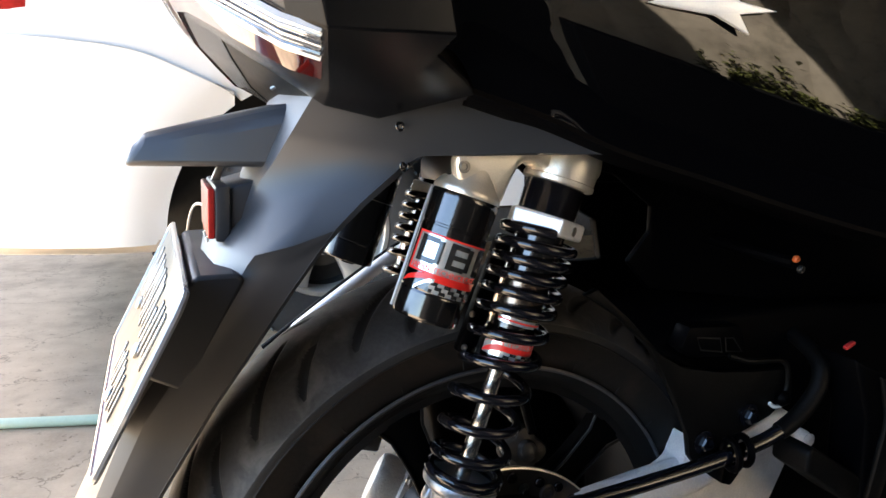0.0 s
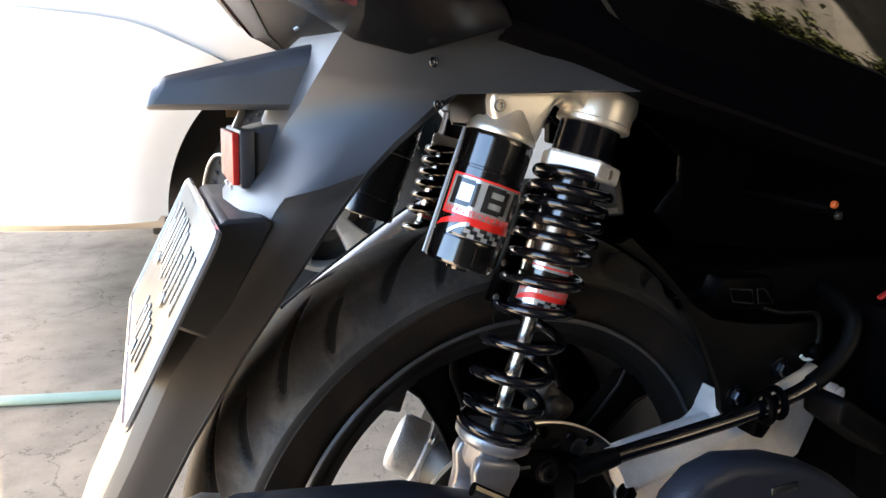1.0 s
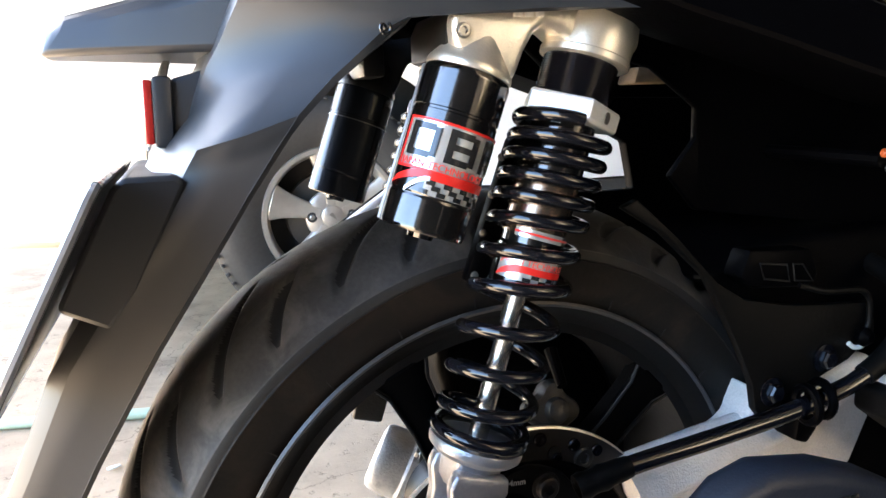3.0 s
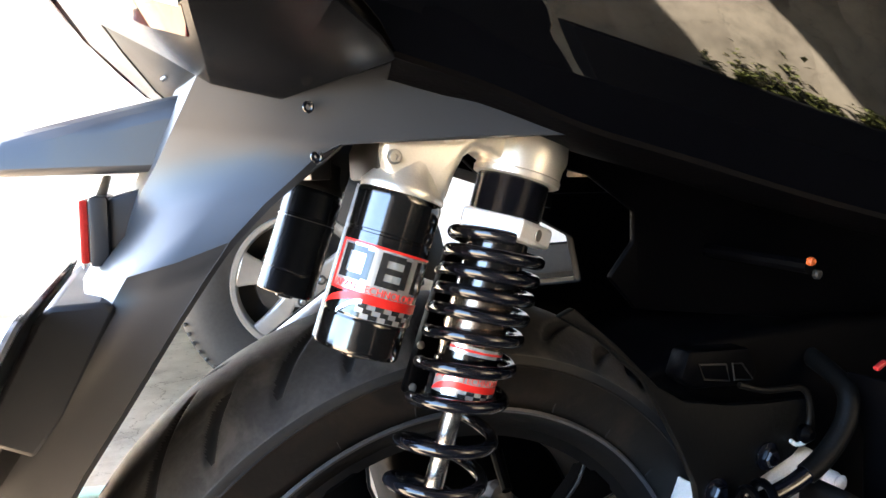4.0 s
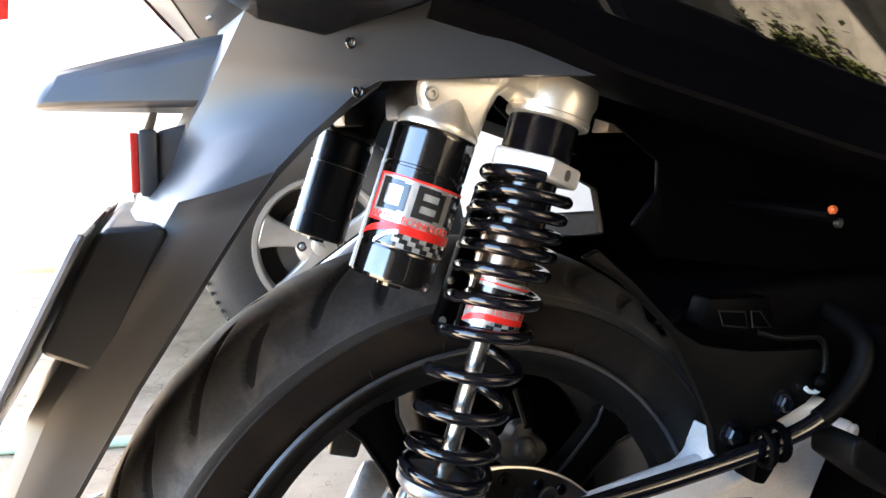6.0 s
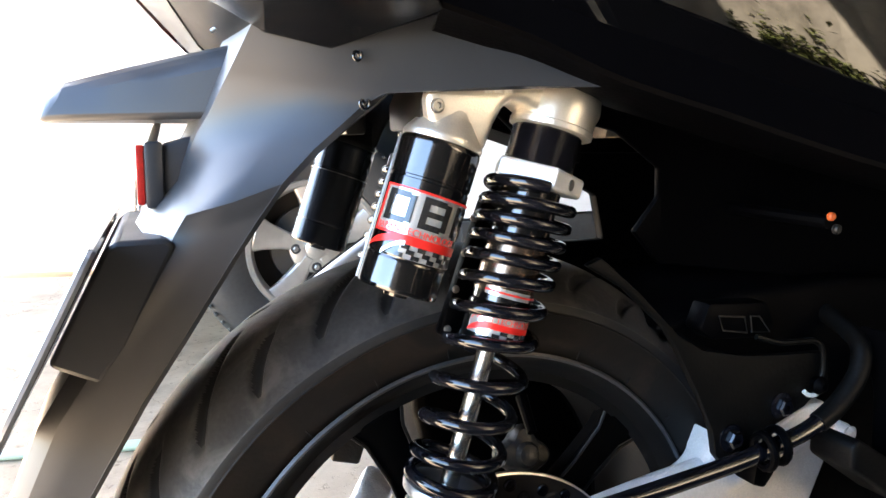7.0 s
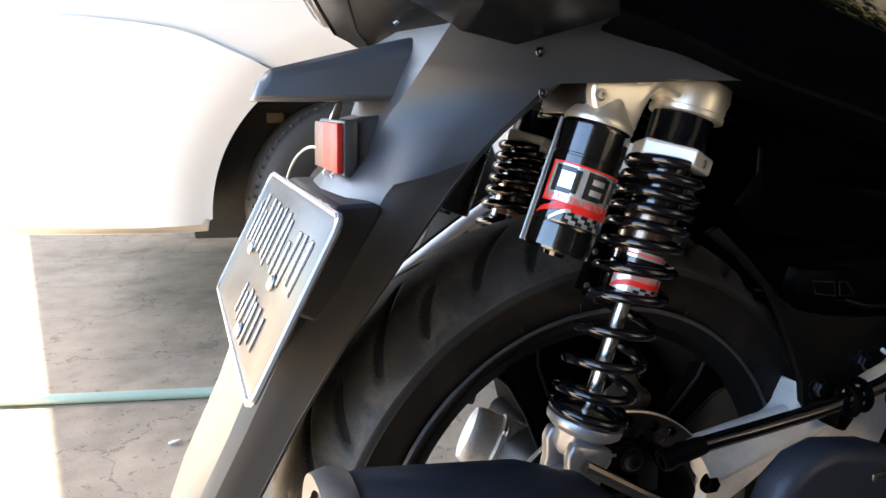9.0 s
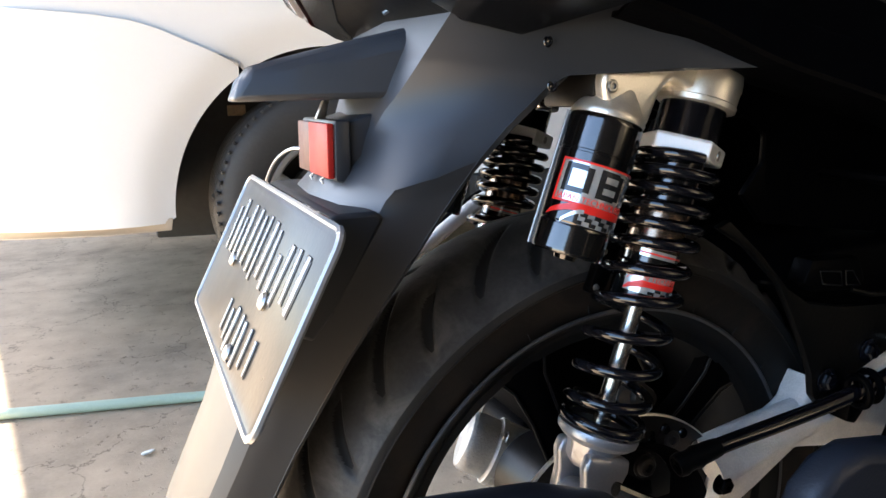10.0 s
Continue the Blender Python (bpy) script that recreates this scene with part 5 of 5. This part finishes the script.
part("red_tab", moved(block((0.010, 0.004, 0.003), (0, 0, 0), 0.001), Matrix.Translation((0.268, -0.122, 0.4585)) @ Matrix.Rotation(radians(-22), 4, "Y")), RED_PLASTIC, scooter, "small red tab")
part("chalk_mark", tube(spline([(0.226, -0.0925, 0.4065), (0.230, -0.0935, 0.4035), (0.236, -0.094, 0.4035), (0.241, -0.0935, 0.4065)], 4), 0.0016, 8), CHALK, scooter, "chalky white residue")

# far-side casting, chrome stay and centre stand
CASE = along((-0.047, 0.084, 0.306), (0.010, 0.056, 0.276))
drum = lathe([(0.005, -0.001), (0.019, -0.0005), (0.0235, 0.001), (0.0255, 0.004), (0.0262, 0.010), (0.0262, 0.024), (0.0272, 0.0255), (0.0290, 0.0262), (0.0292, 0.031), (0.0280, 0.032), (0.0282, 0.050), (0.029, 0.062), (0.014, 0.066)], 56)
case = part("final_case", moved(drum, CASE), GEAR_CAST, scooter, "weathered silver gearbox casting behind the wheel")
for k in range(6):      # ribs and a bolt boss round the flange
    a = radians(20 + 60 * k)
    part("case_rib", moved(block((0.004, 0.0030, 0.022), (0.0272, 0, 0.040), 0.001), CASE @ Matrix.Rotation(a, 4, "Z")), GEAR_CAST, case)
part("case_bolt", moved(hex_bolt((0, 0.0285, 0.030), (0, 0, -1), 0.0040, 0.004, 1.3), CASE @ Matrix.Rotation(radians(35), 4, "Z")), STEEL, case)
part("belt_case", prism([(0.004, 0.366), (0.006, 0.405), (0.05, 0.43), (0.40, 0.43), (0.42, 0.24), (0.05, 0.24), (0.022, 0.29)], 0.075, 0.17, 0.01, 3), BLACK_PLASTIC, scooter, "black belt drive case on the far side")
part("gear_case", prism([(0.0, 0.272), (0.01, 0.30), (0.10, 0.32), (0.35, 0.30), (0.36, 0.22), (0.1, 0.21), (0.0, 0.24)], 0.085, 0.16, 0.01, 3), BLACK_PLASTIC, scooter, "black drive case")
for dy, mat in ((0.0, WHITE_ALU), (0.012, BLACK_PLASTIC)):
    part("stay_bar", tube(spline([(0.010, 0.118 + dy, 0.512), (-0.017, 0.119 + dy, 0.499), (-0.075, 0.121 + dy, 0.460), (-0.13, 0.122 + dy, 0.420)], 6), [0.0034 if i < 3 or i > 15 else 0.0062 for i in range(19)] if mat is WHITE_ALU else 0.005, 16), mat, scooter, "bright bar on the far side of the wheel" if mat is WHITE_ALU else "")
for sgn in (-1, 1):
    part("centre_stand_leg", tube([(0.28, sgn * 0.09, 0.22), (0.30, sgn * 0.16, 0.012)], 0.012, 12), BLACK_PLASTIC, scooter)
    part("centre_stand_foot", block((0.06, 0.03, 0.012), (0.30, sgn * 0.165, 0.006), 0.003), BLACK_PLASTIC, scooter)

# exhaust -----------------------------------------------------------------
muf = new("muffler")
muf.parent = scooter
tagged(muf, "dark blue-grey scooter exhaust muffler with bright end ring")
secs = []
for x, r, zc in ((-0.218, 0.050, 0.374), (-0.200, 0.056, 0.371), (-0.12, 0.058, 0.358), (-0.085, 0.053, 0.350), (-0.04, 0.036, 0.330), (0.02, 0.026, 0.315), (0.10, 0.024, 0.300), (0.16, 0.024, 0.295)):
    secs.append([(x, -0.172 + 0.9 * r * math.cos(2 * math.pi * k / 36), zc + r * math.sin(2 * math.pi * k / 36)) for k in range(36)])
part("muffler_body", loft(secs, closed=True, cap=True), MUFFLER, muf, sharp=50)
endring = moved(lathe([(0.044, 0.0), (0.052, -0.002), (0.054, 0.006), (0.052, 0.014)], 48, cap=False), Matrix.Translation((-0.222, -0.172, 0.376)) @ Matrix.Rotation(radians(90), 4, "Y"))
part("end_ring", endring, STEEL, muf, "brushed end ring")
part("end_face", moved(lathe([(0.044, 0.004), (0.015, 0.010), (0.012, 0.012)], 40), Matrix.Translation((-0.222, -0.172, 0.376)) @ Matrix.Rotation(radians(90), 4, "Y")), STEEL, muf)
part("end_nut", hex_bolt((-0.224, -0.180, 0.375), (-1, 0, 0), 0.006, 0.006), CHROME, muf)
part("chrome_strip", tube([(-0.094, -0.181, 0.4165), (-0.066, -0.187, 0.400), (-0.030, -0.195, 0.379), (0.02, -0.2, 0.35)], 0.0035, 10), CHROME, muf, "bright edge strip of the heat shield")
shield = [(0.008, 0.36), (0.020, 0.389), (0.035, 0.4015), (0.055, 0.4065), (0.090, 0.4005), (0.118, 0.390), (0.140, 0.378), (0.17, 0.355), (0.17, 0.30), (0.02, 0.31)]
part("heat_shield", prism(shield, -0.200, -0.176, 0.008, 4), MUFFLER, muf, "dark heat shield over the pipe", sharp=50)
part("shield_slot", block((0.020, 0.002, 0.005), (0.092, -0.2005, 0.385), 0.001), STICKER_BLACK, muf)

# ---------------------------------------------------------------- garden hose on the floor
hp = spline([(-2.6, 1.62, 0.011), (-1.5, 1.34, 0.011), (-0.9, 1.175, 0.011), (-0.53, 1.070, 0.011), (-0.27, 1.003, 0.011), (-0.14, 0.972, 0.011), (0.05, 0.968, 0.011), (0.6, 1.05, 0.011), (1.5, 1.25, 0.011)], 10)
tagged(part("garden_hose", tube(hp, 0.0105, 12), HOSE_GREEN), "pale green garden hose lying across the concrete", "hose")

tagged(part("paint_chip", moved(prism([(-0.011, -0.002), (-0.003, -0.005), (0.010, -0.003), (0.012, 0.003), (0.001, 0.006), (-0.009, 0.004)], 0.0, 0.003, 0.0008), pose(-0.312, 0.801, 0.0035, 90, 0, 20)), CHALK), "small pale paint chip lying on the concrete", "chip")

# ---------------------------------------------------------------- parked car
car = thing("car", "white sedan parked on concrete with silver alloy wheels", "car")
CX, CZ, CY = 0.207, 0.311, 1.405          # rear hub
TR, RR, AR = 0.310, 0.183, 0.405         # tyre, rim, arch radii


def side_y(x, z):
    """How the body side curves in at sill and shoulder and round the rear corner."""
    y = CY - 0.055 + 0.10 * max(0, (0.42 - z)) ** 1.4 + 0.16 * max(0, z - 0.62) ** 2
    return y + 0.75 * max(0, -0.42 - x) ** 1.9


def side_panel(outline, name, label="", mat=CAR_WHITE):
    bm = bmesh.new()
    bm.faces.new([bm.verts.new((x, 0, z)) for x, z in outline])
    for z in [0.16 + 0.03 * k for k in range(30)]:
        bmesh.ops.bisect_plane(bm, geom=bm.verts[:] + bm.edges[:] + bm.faces[:], plane_co=(0, 0, z), plane_no=(0, 0, 1))
    for x in [-0.72 + 0.04 * k for k in range(50)]:
        bmesh.ops.bisect_plane(bm, geom=bm.verts[:] + bm.edges[:] + bm.faces[:], plane_co=(x, 0, 0), plane_no=(1, 0, 0))
    for v in bm.verts:
        d = math.hypot(v.co.x - CX, v.co.z - CZ)
        flare = -0.024 * smoothstep(0.078, 0.0, d - AR) if v.co.z > CZ - 0.1 else 0
        v.co.y = side_y(v.co.x, v.co.z) - flare
    bmesh.ops.solidify(bm, geom=bm.faces[:], thickness=0.012)
    return part(name, bm, mat, car, label, sharp=45)


def arch(a0, a1, n=28, r=AR):
    return [(CX + r * math.cos(radians(a0 + (a1 - a0) * i / n)), CZ + r * math.sin(radians(a0 + (a1 - a0) * i / n))) for i in range(n + 1)]


SEAM = [(-0.60, 0.795), (-0.42, 0.787), (-0.32, 0.779), (-0.25, 0.769), (-0.20, 0.754), (-0.084, 0.703), (-0.022, 0.672)]
sa = math.degrees(math.atan2(0.672 - CZ, -0.022 - CX))
part_bumper = [(-0.70, 0.79)] + SEAM + arch(sa + 2, 178) + [(-0.198, 0.318), (-0.22, 0.306), (-0.35, 0.308), (-0.6, 0.322), (-0.70, 0.325)]
quarter = [(-0.70, 0.795), *[(x, z + 0.0016) for x, z in SEAM]] + arch(sa - 1, 8) + [(2.6, CZ + AR * math.sin(radians(8))), (2.6, 1.02), (-0.70, 1.02)]
part("seam_fill", tube([(x, side_y(x, z) + 0.007, z + 0.001) for x, z in SEAM], 0.005, 8), material("grey_seam", (0.42, 0.41, 0.39), 0.6, grain=0.1), car)
side_panel(part_bumper, "rear_bumper", "white plastic rear bumper")
side_panel(quarter, "body_side", "white painted body side")
# added dark strip: shade below the body given a shape
shade_strip = arch(7, -4, 6) + [(CX + AR + 0.02, 0.275), (2.6, 0.275), (2.6, CZ + AR * math.sin(radians(7)))]
bm = prism(shade_strip, 0.010, 0.06, 0.004)
for v in bm.verts:
    v.co.y += side_y(v.co.x, v.co.z)
part("rocker_panel", bm, CAR_DARK, car, "dark strip under the doors, added for the shaded underside")
sill = [(-0.70, 0.308), (-0.6, 0.300), (-0.35, 0.289), (-0.21, 0.288), (-0.205, 0.318), (-0.35, 0.325), (-0.6, 0.337), (-0.70, 0.345)]
bm = prism(sill, 0.006, 0.05, 0.003)
for v in bm.verts:
    v.co.y += side_y(v.co.x, v.co.z)
# beige holds both dirt and the warm light off the floor
part("bumper_edge", bm, material("dusty_bumper_edge", (0.5, 0.42, 0.33), 0.6, grain=0.1, blotch=0.2), car, "lower bumper edge, beige from dirt and warm floor bounce")
# shoulder crease over the arch, a soft rounded ridge
cr = spline([(-0.22, 0, 0.800), (-0.15, 0, 0.836), (-0.06, 0, 0.864), (0.04, 0, 0.884), (0.3, 0, 0.895), (0.8, 0, 0.89)], 8)
part("shoulder_crease", tube([(p.x, side_y(p.x, p.z) + 0.012 + 0.012 * max(0, 1 - i / 14), p.z) for i, p in enumerate(cr)], 0.016, 24, flat=1.0), CAR_WHITE, car)
part("body_deck", prism([(-0.70, 0.985), (-0.55, 1.005), (2.3, 1.0), (2.62, 0.95), (2.62, 0.93), (-0.70, 0.965)], CY + 0.02, CY + 1.55, 0.008, 3), CAR_WHITE, car, "white boot lid and bonnet")
part("front_end", prism([(2.58, 0.22), (2.66, 0.30), (2.64, 0.90), (2.58, 0.96)], CY + 0.0, CY + 1.56, 0.01, 3), CAR_WHITE, car)
part("window_band", prism([(-0.22, 0.995), (2.02, 0.995), (1.55, 1.36), (0.15, 1.36)], CY + 0.13, CY + 1.44, 0.03, 3), GLOSS_BLACK, car, "dark window glass round the cabin")
part("car_roof", prism([(0.10, 1.352), (1.60, 1.352), (1.42, 1.41), (0.85, 1.43), (0.28, 1.41)], CY + 0.16, CY + 1.41, 0.02, 3), CAR_WHITE, car)
part("floor_pan", prism([(-0.60, 0.31), (-0.24, 0.31), (-0.20, 0.72), (0.6, 0.72), (0.66, 0.24), (2.6, 0.24), (2.6, 0.98), (-0.60, 0.98)], CY + 0.05, CY + 1.5, 0.01), CAR_DARK, car, "dark underbody and wheel well")
part("car_tail_light", prism([(-0.68, 0.838), (-0.446, 0.842), (-0.452, 0.93), (-0.68, 0.95)], CY - 0.045, CY + 0.08, 0.01), RED_LENS, car, "red rear lamp")
part("rear_face", loft([[(-0.71 + 0.05 * abs(v) ** 3, CY + 0.80 + 0.76 * v, z) for v in [-1 + k / 8 for k in range(17)]] for z in (0.325, 0.38, 0.48, 0.62, 0.80, 1.0)], thick=0.012), CAR_WHITE, car, "white rear end of the car")
part("far_side", prism([(-0.66, 0.27), (2.6, 0.22), (2.6, 1.0), (-0.66, 1.0)], CY + 1.54, CY + 1.56, 0.004), CAR_WHITE, car)
part("well_strut", tube([(CX - 0.30, CY + 0.03, 0.34), (CX - 0.10, CY + 0.03, 0.52)], 0.02, 10), CAR_DARK, car)
part("well_inner_wall", prism([(-0.24, 0.215), (-0.20, 0.73), (0.62, 0.73), (0.66, 0.22), (0.30, 0.19)], CY + 0.27, CY + 0.30, 0.008), CAR_DARK, car, "dark inner wall of the wheel well")
part("axle_beam", tube([(CX - 0.06, CY + 0.20, 0.30), (CX - 0.06, CY + 1.30, 0.30)], 0.035, 14), CAR_DARK, car, "dark rear axle beam")
part("trailing_arm", tube(spline([(CX - 0.27, CY + 0.20, 0.43), (CX - 0.16, CY + 0.20, 0.37), (CX - 0.02, CY + 0.20, 0.31)], 5), [0.026 - 0.0008 * k for k in range(11)], 12), CAR_DARK, car)
part("well_bracket", block((0.05, 0.012, 0.03), (CX - 0.20, CY + 0.262, 0.56), 0.003), RUSTY, car, "rusty bracket in the wheel well")

cw = new("rear_wheel")
cw.parent = car
cw.matrix_world = Matrix.Translation((CX, CY, CZ + (TR - CZ) * 0)) @ Matrix.Rotation(radians(90), 4, "X")
# lathe axis points to -y after the turn
w = 0.085
tp = [(RR * 0.96, 0.0), (RR + 0.006, 0.012), (TR - 0.055, 0.020), (TR - 0.022, 0.012), (TR - 0.006, -0.004)]
for k in range(5):
    yy = -0.015 - 0.028 * k
    tp += [(TR, yy), (TR, yy - 0.020), (TR - 0.007, yy - 0.022), (TR - 0.007, yy - 0.026)]
tp += [(TR - 0.02, -0.17), (RR, -0.18)]
part("tyre", lathe(tp, 96, cap=False), CAR_TYRE, cw, "dusty black car tyre", sharp=40)
for k in range(72):
    a = 2 * math.pi * k / 72
    part("tread_block", moved(block((0.006, 0.008, 0.020), (TR - 0.006, 0, 0.003), 0.001), Matrix.Rotation(a, 4, "Z")), CAR_TYRE, cw)
part("rim_ring", lathe([(RR * 0.86, -0.03), (RR * 0.90, 0.006), (RR * 0.93, 0.012), (RR * 0.985, 0.013), (RR, 0.008), (RR, -0.01)], 80, cap=False), ALLOY, cw, "silver alloy rim ring")
part("rim_barrel", lathe([(RR * 0.9, -0.02), (RR * 0.88, -0.10), (0.05, -0.11)], 60, cap=False), CAR_DARK, cw)
for k in range(5):
    m = Matrix.Rotation(radians(19 + 72 * k), 4, "Z")
    secs = []
    for r, half, h in ((0.030, 0.017, 0.002), (0.05, 0.019, 0.000), (0.09, 0.026, -0.001), (0.13, 0.036, 0.002), (RR * 0.90, 0.050, 0.008)):
        secs.append([(r, -half, h - 0.022), (r, -half, h - 0.005), (r, -half * 0.72, h), (r, half * 0.72, h), (r, half, h - 0.005), (r, half, h - 0.022)])
    part("spoke", moved(loft(secs, closed=True, cap=True), m), ALLOY, cw, bevel=0.003)
part("wheel_centre", lathe([(0.068, -0.022), (0.068, -0.006), (0.060, -0.001), (0.032, 0.001)], 48), ALLOY, cw)
for k in range(4):
    b = radians(90 * k)
    at = Matrix.Translation((0.053 * math.cos(b), 0.053 * math.sin(b), 0.0005))
    # recess drawn as a dark disc for the shade round the nut
    part("lug_recess", moved(lathe([(0.0135, -0.004), (0.0135, 0.0), (0.009, 0.0004)], 20), at), CAR_DARK, cw)
    part("lug_nut", moved(lathe([(0.0075, -0.002), (0.0075, 0.002), (0.005, 0.004)], 6), at), STEEL, cw)
part("centre_cap", lathe([(0.0285, 0.0), (0.0275, 0.006), (0.024, 0.008), (0.0, 0.009)], 36, cap=False), ALLOY, cw, "silver wheel centre cap with a small mark")
part("cap_mark", moved(prism([(-0.010, -0.004), (0.010, 0.010), (0.002, -0.008), (-0.004, -0.010)], -0.0012, 0.0, 0.0), Matrix.Translation((0, 0, 0.0098)) @ Matrix.Rotation(radians(90), 4, "X")), STEEL, cw)
part("brake_drum", lathe([(0.11, -0.09), (0.11, -0.06), (0.03, -0.055)], 40), material("rusty_brake_disc", (0.065, 0.06, 0.055), 0.6, metal=0.4, grain=0.2, blotch=0.4), cw, "rusty brake disc")

# the car's other wheels, alike
for name, x, y, turn in (("front_wheel", CX + 2.02, CY, 90), ("rear_wheel", CX, CY + 1.49, -90), ("front_wheel", CX + 2.02, CY + 1.49, -90)):
    other = new(name)
    other.parent = car
    other.matrix_world = Matrix.Translation((x, y, CZ)) @ Matrix.Rotation(radians(turn), 4, "X")
    for ob in list(cw.children):
        if not ob.name.startswith("tread_block"):
            twin = new(ob.name.split(".")[0], ob.data)
            twin.parent = other
